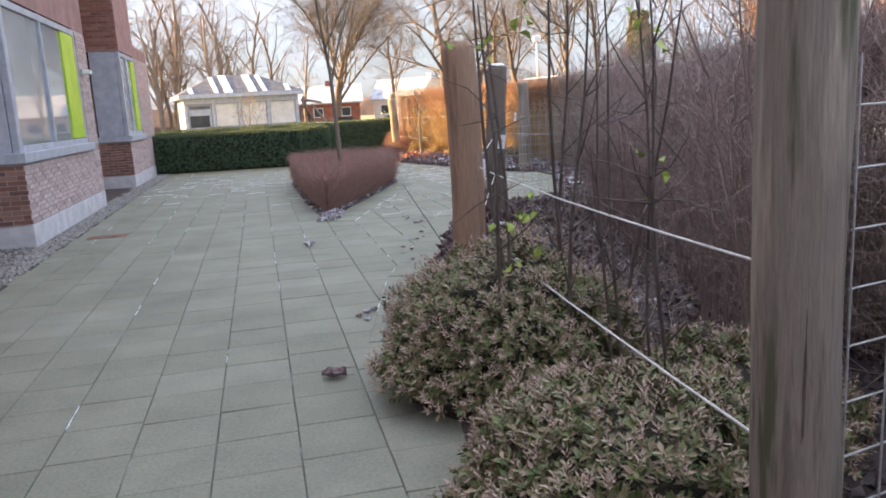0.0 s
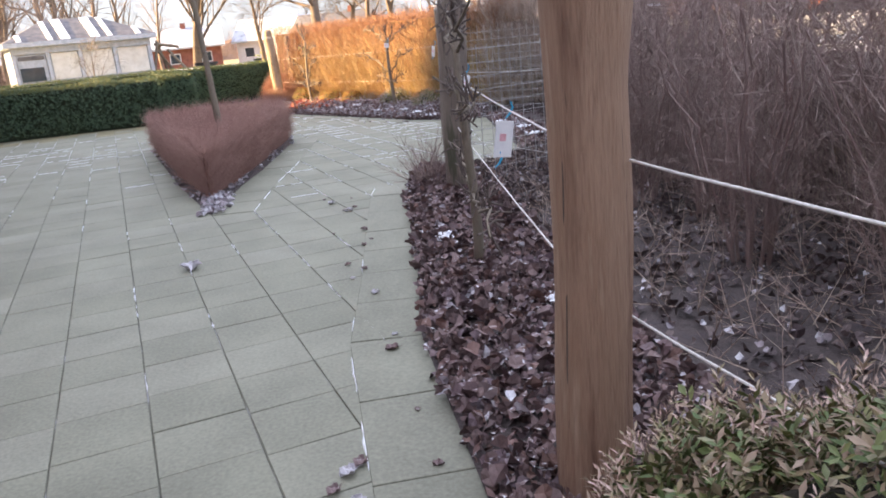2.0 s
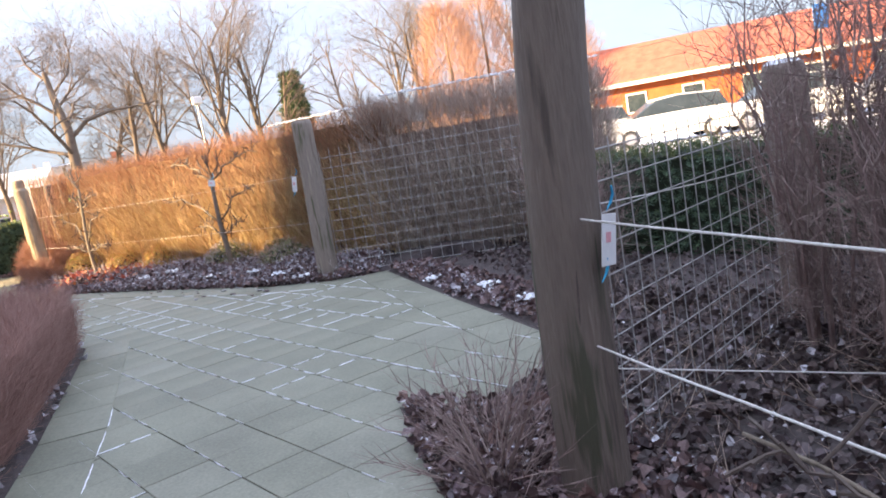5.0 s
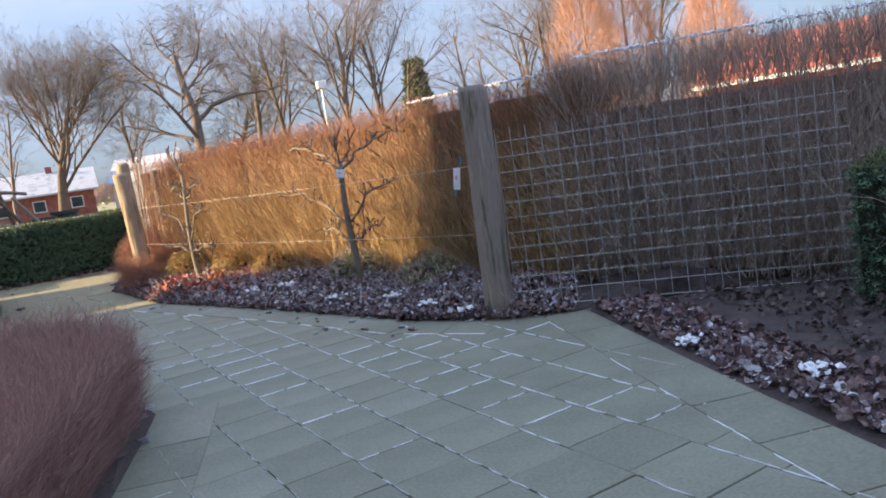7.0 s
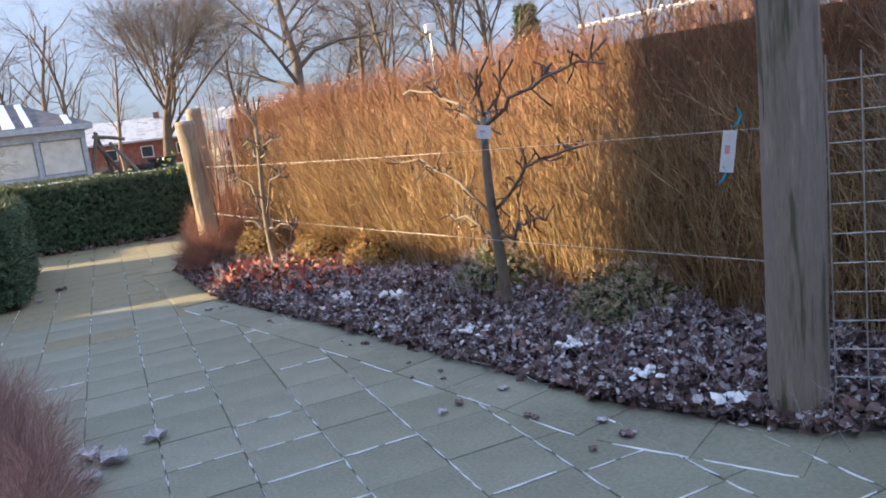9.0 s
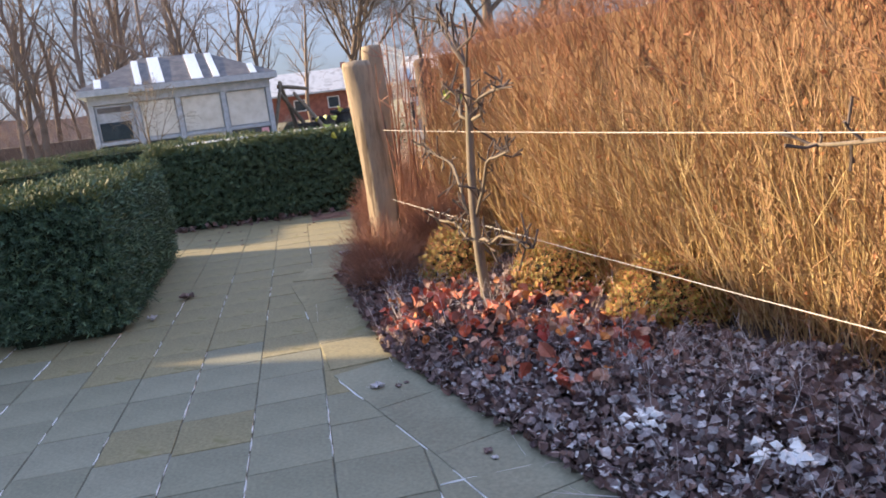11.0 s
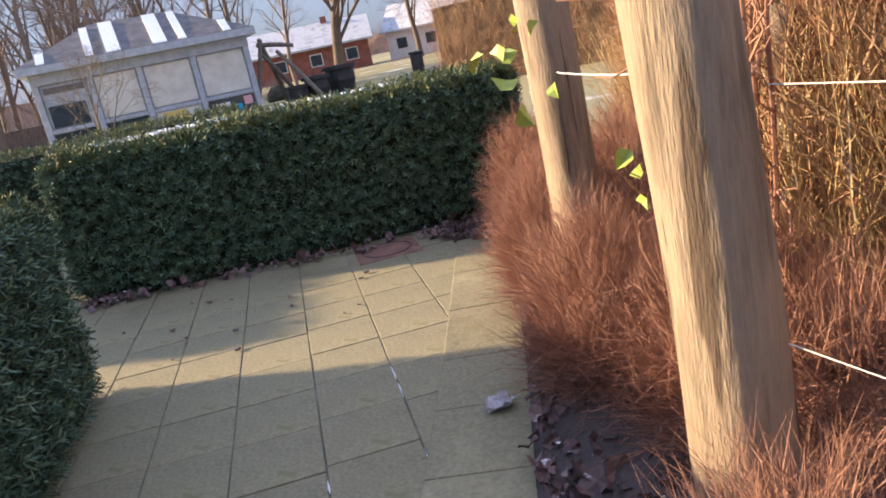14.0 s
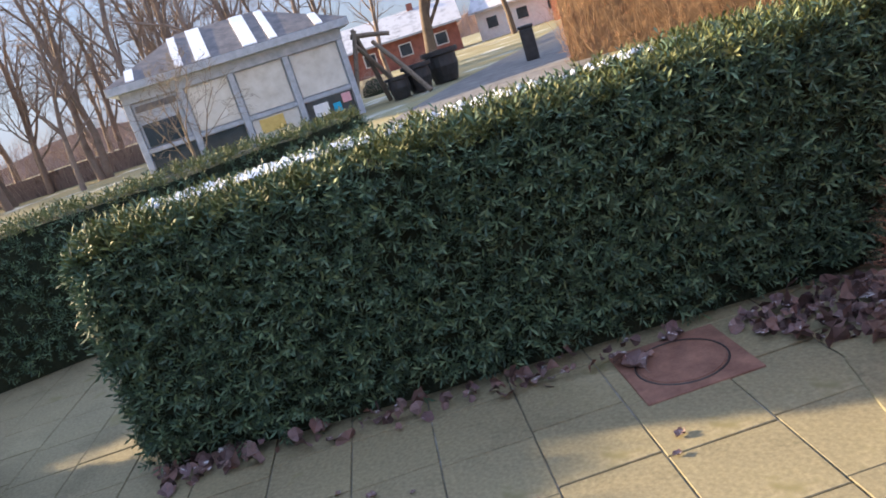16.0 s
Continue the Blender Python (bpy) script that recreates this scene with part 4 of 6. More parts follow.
mesh_panel((P0[0] + 0.13, P0[1] + 0.02), (2.4, 2.5), 0.03, 1.65, 0.15, "galvanised wire mesh panel fixed to a post")
mesh_panel((P2[0] + 0.14, P2[1] + 0.06), (P6[0] - 0.12, P6[1] - 0.05), 0.06, 1.4, 0.13, "galvanised wire mesh panel between two posts")
mesh_panel((P3[0] + 0.13, P3[1] - 0.06), (4.1, 15.7), 0.06, 1.6, 0.13, "galvanised wire mesh panel in front of a hedge")
mesh_panel((P5[0] + 0.02, P5[1] + 0.15), (-1.72, 28.3), 0.1, 2.1, 0.12, "galvanised wire mesh panel beside the yew hedge")


def rope(a, b, sag=0.02, r=0.0042):
    ob = thing("trellis_rope", "thin white rope tied between the trellis posts", "rope", "trellis ropes", a)
    a, b = np.array(a), np.array(b)
    t = np.linspace(0, 1, 14)
    pts = a + t[:, None] * (b - a)
    pts[:, 2] -= 4 * sag * t * (1 - t)
    pts[:, 0] += 0.004 * np.sin(t * 40)
    g = Geo()
    tube(g, pts, [r] * 14, 6)
    part("line", g, M["rope"], ob)
    g = Geo()
    k = 14
    ang = np.linspace(0, 6.28, k)
    tube(g, np.stack([a[0] + 0.014 * np.cos(ang), a[1] + 0.014 * np.sin(ang), a[2] + 0.01 * np.sin(ang * 2)], 1), [r] * k, 5)
    part("knot", g, M["rope"], ob)


def off(p, dx, dy, z):
    return (p[0] + dx, p[1] + dy, z)


for z in (0.66, 1.14):
    rope(off(P0, -0.05, 0.1, z), off(P1, 0.1, -0.05, z))
    rope(off(P1, 0.06, 0.1, z), off(P2, -0.02, -0.12, z))
for z in (0.72, 1.32):
    rope(off(P3, -0.06, 0.12, z), off(P4, 0.06, -0.11, z * 0.96), 0.02, 0.0016)
rope(off(P2, 0.1, 0.1, 1.15), off(P6, -0.12, -0.05, 1.02), 0.02, 0.0035)
rope(off(P2, 0.1, 0.05, 0.5), (2.3, 9.9, 0.15), 0.0, 0.0035)
rope(off(P4, -0.02, 0.12, 1.3), off(P5, 0.0, -0.11, 1.25), 0.01, 0.003)


def label_tag(p, yaw, size=(0.055, 0.19)):
    """A hanging card with blue ties."""
    ob = thing("plant_tag", "white card plant tag hung with blue ribbon", "plant tag", "plant tags", p)
    m = Matrix.Translation(p) @ pose(0, 0, 0, 4, 8, yaw)
    g = Geo()
    box(g, -size[0], -0.002, -size[1] - 0.06, size[0], 0.002, -0.06, m, 0.001)
    part("card", g, M["tag"], ob)
    g = Geo()
    box(g, -size[0] * 0.5, -0.0035, -size[1] * 0.55 - 0.06, size[0] * 0.2, -0.0026, -size[1] * 0.35 - 0.06, m)
    part("print", g, M["pink"], ob, "faded pink print")
    for s, z in ((0.35, -0.01), (-0.3, -size[1] - 0.08)):
        g = Geo()
        tube(g, [tuple(m @ Vector((s * 0.06 + 0.02 * math.sin(k * 1.3), 0.004 * k, z - 0.03 * k + 0.05))) for k in range(4)], [0.004, 0.006, 0.006, 0.002], 4)
        part("ribbon", g, M["blue"], ob)


label_tag((0.30, 7.1, 1.13), 20)
label_tag((0.74, 10.36, 1.2), 25)
label_tag((1.55, 17.42, 1.38), -30, (0.03, 0.19))
label_tag((0.88, 19.33, 1.5), -30, (0.05, 0.09))

# ---- trees ----


def grow(wood, twig, p, d, L, r, lev, prm, R):
    """One limb and, from it, its limbs."""
    last = lev == len(prm["n"])
    steps = 5 if lev == 0 else 2 if last else 4
    pts, rad = [np.array(p)], [r]
    d = np.array(d, float)
    for i in range(steps):
        d = d + R.normal(0, prm["wander"][lev], 3) + np.array([0, 0, prm["up"][lev]])
        d /= np.linalg.norm(d)
        pts.append(pts[-1] + d * L / steps)
        rad.append(max(0.003, r * (1 - (1 - prm["taper"]) * (i + 1) / steps)))
    tube(twig if lev >= prm["fine"] else wood, pts, rad, prm["sides"][lev], cap=False)
    if last:
        k = prm["tips"]
        scatter(twig, TREE_TWIG, [pts[1 + i % 2] for i in range(k)], d + R.normal(0, 0.35, (k, 3)), L * R.uniform(0.9, 1.5, k), R)
        return
    for c in range(prm["n"][lev]):
        f = prm["from"][lev] + (1 - prm["from"][lev]) * (c + R.uniform(0, 0.9)) / prm["n"][lev]
        k = min(f, 0.999) * steps
        i = int(k)
        q = pts[i] + (pts[i + 1] - pts[i]) * (k - i)
        ax = pts[i + 1] - pts[i]
        ax /= np.linalg.norm(ax)
        side = np.cross(ax, R.normal(size=3))
        side /= np.linalg.norm(side) + 1e-9
        ang = radians(prm["angle"][lev] + R.uniform(-12, 12))
        nd = ax * math.cos(ang) + side * math.sin(ang)
        grow(wood, twig, q, nd, L * prm["ratio"][lev] * (1.25 - 0.55 * f) * R.uniform(0.8, 1.15), rad[i] * prm["thin"][lev], lev + 1, prm, R)


BASE = {"wander": [0.07, 0.14, 0.18, 0.2, 0.2], "up": [0.02, 0.07, 0.06, 0.04, 0.02], "taper": 0.35, "n": [9, 7, 5, 5], "from": [0.35, 0.25, 0.2, 0.2], "angle": [42, 45, 42, 40],
        "ratio": [0.62, 0.55, 0.5, 0.5], "thin": [0.5, 0.5, 0.45, 0.45], "sides": [7, 5, 4, 3, 3], "fine": 2, "tips": 1}


def bare_tree(name, label, category, group, at, h, r, seed, material="bark_far", **kw):
    prm = dict(BASE)
    prm.update(kw)
    R = np.random.default_rng(seed)
    ob = thing(name, label, category, group, at)
    wood, twig = Geo(), Geo()
    grow(wood, twig, np.array([at[0], at[1], at[2] - 0.1]), (0.02, 0.02, 1), h * 0.62, r, 0, prm, R)
    part("trunk", wood, M[material], ob, smooth=True)
    part("crown", twig, M[material], ob)["kind"] = "stuff"
    return ob


tree_a = bare_tree("oak_tree", "large bare oak with spreading crooked limbs", "tree", "bare trees", (-0.1, 57, 0), 15, 0.42, 11, wander=[0.12, 0.24, 0.26, 0.25, 0.2], angle=[58, 55, 48, 40], n=[9, 8, 6, 5], tips=2, thin=[0.46, 0.46, 0.45, 0.45])
tree_b = bare_tree("ash_tree", "tall bare ash with upright limbs", "tree", "bare trees", (9.6, 62, 0), 17, 0.3, 12, angle=[32, 35, 38, 38], ratio=[0.68, 0.55, 0.5, 0.5], n=[11, 7, 5, 4], tips=1, thin=[0.42, 0.45, 0.45, 0.45], **{"from": [0.25, 0.25, 0.2, 0.2]})
tree_c = bare_tree("lime_tree", "broad bare tree with a dense fan of twigs", "tree", "bare trees", (-12.2, 84, 0), 16, 0.5, 13, angle=[30, 28, 28, 28], n=[15, 9, 6, 4], tips=2, thin=[0.36, 0.45, 0.45, 0.45], ratio=[0.85, 0.6, 0.5, 0.5], **{"from": [0.22, 0.2, 0.2, 0.2]})
tree_d = bare_tree("alder_tree", "slim tall bare alder at the wood's edge", "tree", "wood edge trees", (-24, 66, 0), 17, 0.2, 14, "bark_wood", angle=[30, 36, 38, 38], n=[9, 5, 4, 3], ratio=[0.36, 0.5, 0.5, 0.5], **{"from": [0.2, 0.25, 0.2, 0.2]})
tree_e = bare_tree("birch_tree", "slim bare birch with fine drooping twigs", "tree", "wood edge trees", (19, 62, 0), 15, 0.17, 15, "bark_wood", angle=[38, 36, 40, 40], n=[12, 6, 4, 3], ratio=[0.34, 0.5, 0.5, 0.5], up=[0.02, 0.05, -0.02, -0.05, -0.05], **{"from": [0.22, 0.25, 0.2, 0.2]})


def again(src, x, y, s, turn):
    c = copy_thing(src, Matrix.Translation((x, y, 0)) @ Matrix.Rotation(turn, 4, 'Z'))
    c.scale = (s, s, s)
    return c


for x, y, s, a in ((6.4, 66, 0.9, 2.0), (4.0, 70, 0.85, 4.0), (13.5, 66, 0.95, 1.0), (-6, 92, 0.9, 3.0)):
    again(tree_b, x, y, s, a)
again(tree_a, -32, 60, 0.95, 2.2)
again(tree_a, 3.0, 78, 0.8, 4.4)
wood = [(-17, 60), (-18.5, 63), (-20.5, 58), (-22, 64), (-26, 60), (-28.5, 66), (-31, 62), (-34, 57), (-37, 66), (-29, 54), (-24.5, 55.5), (-21, 70), (-15.5, 68), (-13.6, 74), (-40, 58), (-27, 72), (-33, 72), (-19, 76), (-45, 60), (-36, 50), (-23, 61.5), (-30.5, 58)]
wood += [(-16 - 1.45 * k - 0.8 * ((k * 7) % 5), 54 + 2.9 * ((k * 5) % 7)) for k in range(26)]
for i, (x, y) in enumerate(wood):
    again((tree_d, tree_d, tree_e, tree_d)[i % 4], x, y, 0.8 + 0.35 * ((i * 37) % 10) / 10, i * 1.7)
for i, (x, y) in enumerate(((22, 66), (24.5, 60), (16, 70), (27, 70), (31, 74), (36, 66), (11, 76))):
    again((tree_e, tree_b)[i % 2], x, y, 0.85 + 0.04 * i, i * 2.1)


def haze_birch(x, y, h, seed):
    """A bushy birch whose fine twigs glow orange in the sun."""
    ob = thing("birch_tree", "bushy birch with dense orange-brown twigs in sun", "tree", "orange birches", (x, y, 0))
    R = np.random.default_rng(seed)
    g = Geo()
    tube(g, [(x, y, -0.1), (x + 0.1, y, h * 0.4), (x, y, h * 0.95)], [0.2, 0.13, 0.02], 6)
    part("trunk", g, M["bark_far"], ob)
    n = 2600
    u = R.uniform(0.12, 1, n)
    w = 2.3 * np.sin(np.clip(u, 0, 1) ** 0.8 * 2.9) * R.uniform(0.2, 1, n) ** 0.6
    a = R.uniform(0, 6.28, n)
    P = np.stack([x + w * np.cos(a), y + w * np.sin(a), u * h * 0.92], 1)
    D = np.stack([np.cos(a) * 0.5, np.sin(a) * 0.5, np.full(n, 0.9)], 1) + R.normal(0, 0.25, (n, 3))
    part("crown", scatter(Geo(), TWIG, P, D, R.uniform(0.8, 1.7, n), R), M["birch_haze"], ob)["kind"] = "stuff"


haze_birch(23.5, 54, 10.5, 21)
haze_birch(27, 55, 12, 22)
haze_birch(30, 50, 9, 23)


def spruce(x, y, h, w, seed):
    ob = thing("spruce_tree", "dark green spruce behind the bare trees", "tree", "", (x, y, 0))
    R = np.random.default_rng(seed)
    g = Geo()
    tube(g, [(x, y, -0.1), (x, y, h * 0.97)], [0.2, 0.02], 6)
    part("trunk", g, M["bark_far"], ob)
    n = 2600
    u = R.uniform(0.1, 1, n) ** 0.8
    k = w * (1 - u * 0.9) * (0.75 + 0.25 * np.sin(u * 40)) * R.uniform(0.35, 1, n) ** 0.5
    a = R.uniform(0, 6.28, n)
    P = np.stack([x + k * np.cos(a), y + k * np.sin(a), u * h], 1)
    D = np.stack([np.cos(a), np.sin(a), np.full(n, -0.1)], 1) + R.normal(0, 0.3, (n, 3))
    part("crown", scatter(Geo(), SPRIG, P, D, R.uniform(0.5, 1.0, n), R), M["conifer"], ob)["kind"] = "stuff"


spruce(19.5, 78, 9.5, 2.0, 31)

# far woods: a ragged low band round the horizon
R = np.random.default_rng(5)
g = Geo()
n = 9000
a = R.uniform(-1.5, 1.3, n)
dist = R.uniform(150, 190, n)
P = np.stack([dist * np.sin(a), 20 + dist * np.cos(a), R.uniform(0, 1, n) ** 1.5 * (5.5 + 2.0 * np.sin(a * 9) + 1.5 * np.sin(a * 23))], 1)
scatter(g, TWIG, P, R.normal(0, 0.35, (n, 3)) + [0, 0, 1], R.uniform(2.5, 5, n), R)
woods = part("far_woods", g, M["wood_haze"])
tagged(woods, "distant brown winter woods along the horizon", "woods", kind="stuff")
ring = [(195 * math.sin(t), 20 + 195 * math.cos(t)) for t in np.linspace(-1.7, 1.6, 90)]
g = Geo()
tops = [4.2 + 1.6 * math.sin(i * 0.45) + 0.9 * math.sin(i * 1.3 + 1) for i in range(90)]
g.add([(x, y, -0.2) for x, y in ring] + [(x * 1.02, 20 + (y - 20) * 1.02, z) for (x, y), z in zip(ring, tops)] + [(x * 1.1, 20 + (y - 20) * 1.1, -0.2) for x, y in ring],
      [(i, i + 1, 91 + i, 90 + i) for i in range(89)] + [(90 + i, 91 + i, 181 + i, 180 + i) for i in range(89)])
tagged(part("backdrop", g, M["wood_haze"]), "distant wooded rise", "woods", kind="structure")

# the slim tree in the island bed
bare_tree("young_tree", "slim young bare tree with pale trunk in the island bed", "tree", "", (-2.02, 14.3, 0), 6.4, 0.055, 41, "bark", angle=[24, 30, 34, 34], n=[9, 5, 4, 3], ratio=[0.75, 0.55, 0.5, 0.5], **{"from": [0.5, 0.2, 0.2, 0.2]})
bare_tree("young_tree", "small bare tree in front of the pavilion", "tree", "", (-9.9, 38.0, 0), 2.9, 0.045, 42, "bark", angle=[26, 34, 38, 36], n=[7, 5, 4, 3], ratio=[0.8, 0.55, 0.5, 0.5], **{"from": [0.3, 0.2, 0.2, 0.2]})

# ---- trained fruit trees ----


def espalier(x, y, line, h, tiers, r, seed, label, base=0.03, fork=None):
    """A trained tree: a trunk, arms along the ropes and knobbly spurs."""
    R = np.random.default_rng(seed)
    ob = thing("espalier_tree", label, "fruit tree", "espalier fruit trees", (x, y, 0))
    d = np.array([*line, 0.0])
    d /= np.linalg.norm(d)
    zs = np.linspace(0, h, 9)
    pts = np.array([(x + 0.025 * math.sin(z * 3 + seed), y + 0.02 * math.cos(z * 2.3 + seed), z + base - 0.05) for z in zs])
    g = Geo()
    tube(g, pts, [r * (1.15 - 0.55 * z / h) for z in zs], 10)
    part("trunk", g, M["bark"], ob, smooth=True)

    def spurs(path, size, arm):
        for k in range(len(path) - 1):
            for _ in range(3):
                s = Geo()
                p = path[k] + (path[k + 1] - path[k]) * R.uniform()
                n = R.normal(0, 0.4, 3) + np.array([0, 0, R.choice([0.9, 0.7, -0.4])])
                n /= np.linalg.norm(n)
                ln = size * R.uniform(0.5, 1.4)
                m1 = p + n * ln * 0.5 + R.normal(0, 0.012, 3)
                m2 = m1 + (n + R.normal(0, 0.5, 3)) * ln * 0.5
                tube(s, [p, m1, m2], [0.006, 0.005, 0.0065], 5)
                if R.uniform() < 0.5:
                    tube(s, [m1, m1 + (n + R.normal(0, 0.7, 3)) * ln * 0.4], [0.005, 0.006], 5)
                part("spur", s, M["bark_dark"], arm)
    for z, reach, rise in tiers:
        for sgn in (1, -1):
            ln = reach * R.uniform(0.8, 1.1)
            p0 = np.array([x + 0.025 * math.sin(z * 3 + seed), y + 0.02 * math.cos(z * 2.3 + seed), z + base - 0.12])
            path = [p0]
            for k in range(1, 8):
                f = k / 7
                path.append(p0 + d * sgn * ln * f + np.array([0, 0, rise * (1 - (1 - f) ** 2.2)]) + R.normal(0, 0.022, 3))
            g = Geo()
            tube(g, path, [r * 0.28 * (1 - 0.7 * k / 7) + 0.003 for k in range(8)], 7)
            arm = part("arm", g, M["bark"], ob, smooth=True)
            spurs(path, 0.11, arm)
    if fork:
        s = Geo()
        for k in range(fork):
            a = R.uniform(-0.9, 0.9)
            e = pts[-1] + d * a * 0.45 + np.array([0, 0, R.uniform(0.15, 0.4)])
            mid = (pts[-1] + e) / 2 + R.normal(0, 0.04, 3)
            tube(s, [pts[-1], mid, e], [0.01, 0.007, 0.004], 6)
            for q in range(3):
                o = mid + (e - mid) * R.uniform()
                tube(s, [o, o + np.array([*(d[:2] * R.normal(0, 0.1)), R.uniform(0.06, 0.16)])], [0.007, 0.008], 5)
        part("crown", s, M["bark_dark"], ob)
    return ob


LINE_A, LINE_B = (P2[0] - P1[0], P2[1] - P1[1]), (P4[0] - P3[0], P4[1] - P3[1])
espalier(0.24, 7.95, LINE_A, 1.55, [(0.62, 1.5, 0.08), (1.12, 0.9, 0.14), (1.5, 1.1, 0.28)], 0.032, 51, "grey espalier fruit tree trained along white ropes", 0.03, 5)
espalier(0.9, 19.4, LINE_B, 1.45, [(0.62, 0.55, 0.2), (0.85, 1.15, 0.42), (1.45, 1.25, 0.3)], 0.04, 52, "knobbly espalier fruit tree with spreading arms", 0.1, 4)
espalier(-0.82, 22.38, LINE_B, 1.6, [(0.6, 0.9, 0.08), (0.72, 0.6, 0.45), (1.35, 0.4, 0.18)], 0.034, 53, "young espalier fruit tree with pale bark in sun", 0.1, 6)


def leafy_shoots(at, stems, h, spread, leaf_at, seed, label, material="bark_dark", thick=0.0075):
    """Thin upright stems with a few leaves left."""
    R = np.random.default_rng(seed)
    ob = thing("sapling", label, "shrub", "thin saplings", at)
    for i in range(stems):
        a = R.uniform(0, 6.28)
        x, y = at[0] + spread * 0.4 * math.cos(a) * R.uniform(0.2, 1), at[1] + spread * 0.4 * math.sin(a) * R.uniform(0.2, 1)
        ex, ey = x + R.normal(0, spread * 0.3), y + R.normal(0, spread * 0.3)
        ln = h * R.uniform(0.8, 1.1)
        pts = np.array([(x + (ex - x) * t + 0.015 * math.sin(t * 9 + i), y + (ey - y) * t, at[2] - 0.05 + ln * t) for t in np.linspace(0, 1, 8)])
        g = Geo()
        tube(g, pts, [thick * (1 - 0.75 * t) + 0.0015 for t in np.linspace(0, 1, 8)], 6)
        for k in range(9):
            j = R.integers(2, 7)
            dd = R.normal(0, 0.6, 3) + [0, 0, 0.5]
            ll = R.uniform(0.12, 0.4)
            mid = pts[j] + dd * ll * 0.5
            tube(g, [pts[j], mid, mid + (dd + R.normal(0, 0.3, 3)) * ll * 0.5], [0.0045, 0.003, 0.0015], 4)
        part("stem", g, M[material], ob)
    for p in leaf_at:
        for k in range(4):
            q = np.array(p) + R.normal(0, 0.05, 3)
            g = scatter(Geo(), CURL, [q], [R.normal(0, 0.6, 3) + [0, 0, -0.5]], R.uniform(0.045, 0.07), R)
            part("leaf", g, M["green"], ob, "green leaf kept through winter")


leafy_shoots((0.42, 3.75, 0.03), 4, 2.3, 0.55, [(0.3, 3.7, 0.97), (0.43, 3.85, 1.06), (0.33, 3.66, 0.84), (0.15, 3.6, 1.85)], 61, "thin dark sapling with a few green leaves", thick=0.012)
leafy_shoots((0.75, 4.3, 0.03), 3, 2.6, 0.6, [], 62, "thin dark bare sapling stems", thick=0.012)
leafy_shoots((1.0, 3.6, 0.03), 3, 2.4, 0.7, [(0.95, 3.5, 1.25)], 63, "thin dark bare sapling stems")
leafy_shoots((0.75, 3.0, 0.03), 2, 2.5, 0.4, [(0.35, 3.1, 1.95), (0.75, 2.9, 1.9)], 66, "thin dark sapling with leaves at its tip")
leafy_shoots((-1.5, 24.6, 0.08), 9, 2.1, 0.4, [(-2.08, 24.25, 1.33), (-2.0, 24.45, 1.42), (-1.75, 24.5, 1.0)], 64, "red-stemmed shrub with a few yellow-green leaves", "red_twig", 0.012)
leafy_shoots((-1.2, 24.9, 0.08), 6, 2.0, 0.4, [(-0.9, 23.0, 1.55)], 65, "red-stemmed shrub with a few yellow-green leaves", "red_twig", 0.012)
leafy_shoots((2.3, 12.6, 0.03), 4, 1.1, 0.5, [], 67, "small bare shrub in front of the mesh")
leafy_shoots((2.5, 10.3, 0.03), 6, 1.7, 0.6, [], 69, "bare many-stemmed shrub near the fence post")

# ---- shrubs ----


def blob(c, rx, ry, h, n, R, low=0.05):
    """n places and outward directions on an uneven dome."""
    o = R.normal(size=(n, 3))
    o[:, 2] = np.abs(o[:, 2]) * 0.9 - 0.12
    o /= np.linalg.norm(o, axis=1, keepdims=True)
    k = 1 + 0.16 * hump(o[:, 0] * 2.2 + c[0], o[:, 1] * 2.2 + o[:, 2] * 2 + c[1], 1.2)
    P = np.stack([c[0] + rx * o[:, 0] * k, c[1] + ry * o[:, 1] * k, np.maximum(low, c[2] + h * np.maximum(o[:, 2], 0) * k + 0.25 * h * np.minimum(1, 1 - np.abs(o[:, 2])) * 0.5)], 1)
    return P, o


def dome(c, rx, ry, h, k):
    bm = bmesh.new()
    bmesh.ops.create_icosphere(bm, subdivisions=4, radius=1)
    for v in bm.verts:
        s = k * (1 + 0.1 * noise.noise(v.co * 2.3 + Vector(c)))
        v.co = Vector((c[0] + v.co.x * rx * s, c[1] + v.co.y * ry * s, c[2] + (v.co.z * h * s if v.co.z > 0 else v.co.z * 0.1)))
    return bm


def evergreen(c, rx, ry, h, n, size, leaf, seed, label, tips="heads"):
    R = np.random.default_rng(seed)
    ob = thing("evergreen_shrub", label, "shrub", "evergreen shrubs", c)
    # core coloured dark, as the shade deep in the shrub
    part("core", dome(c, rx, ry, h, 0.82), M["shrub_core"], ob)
    P, O = blob(c, rx, ry, h, n, R)
    P -= O * R.uniform(0, 0.12, (n, 1))
    part("foliage", scatter(Geo(), ROSETTE, P, O + R.normal(0, 0.45, (n, 3)) + [0, 0, 0.5], R.uniform(0.6, 1.1, n) * size, R), M[leaf], ob)["kind"] = "stuff"
    m = n // 3
    P, O = blob(c, rx * 1.03, ry * 1.03, h * 1.04, m, R)
    part("seed_head_layer", scatter(Geo(), SPRIG, P, O + R.normal(0, 0.4, (m, 3)) + [0, 0, 0.8], R.uniform(0.6, 1.2, m) * size, R), M[tips], ob, "pale dry flower heads")["kind"] = "stuff"


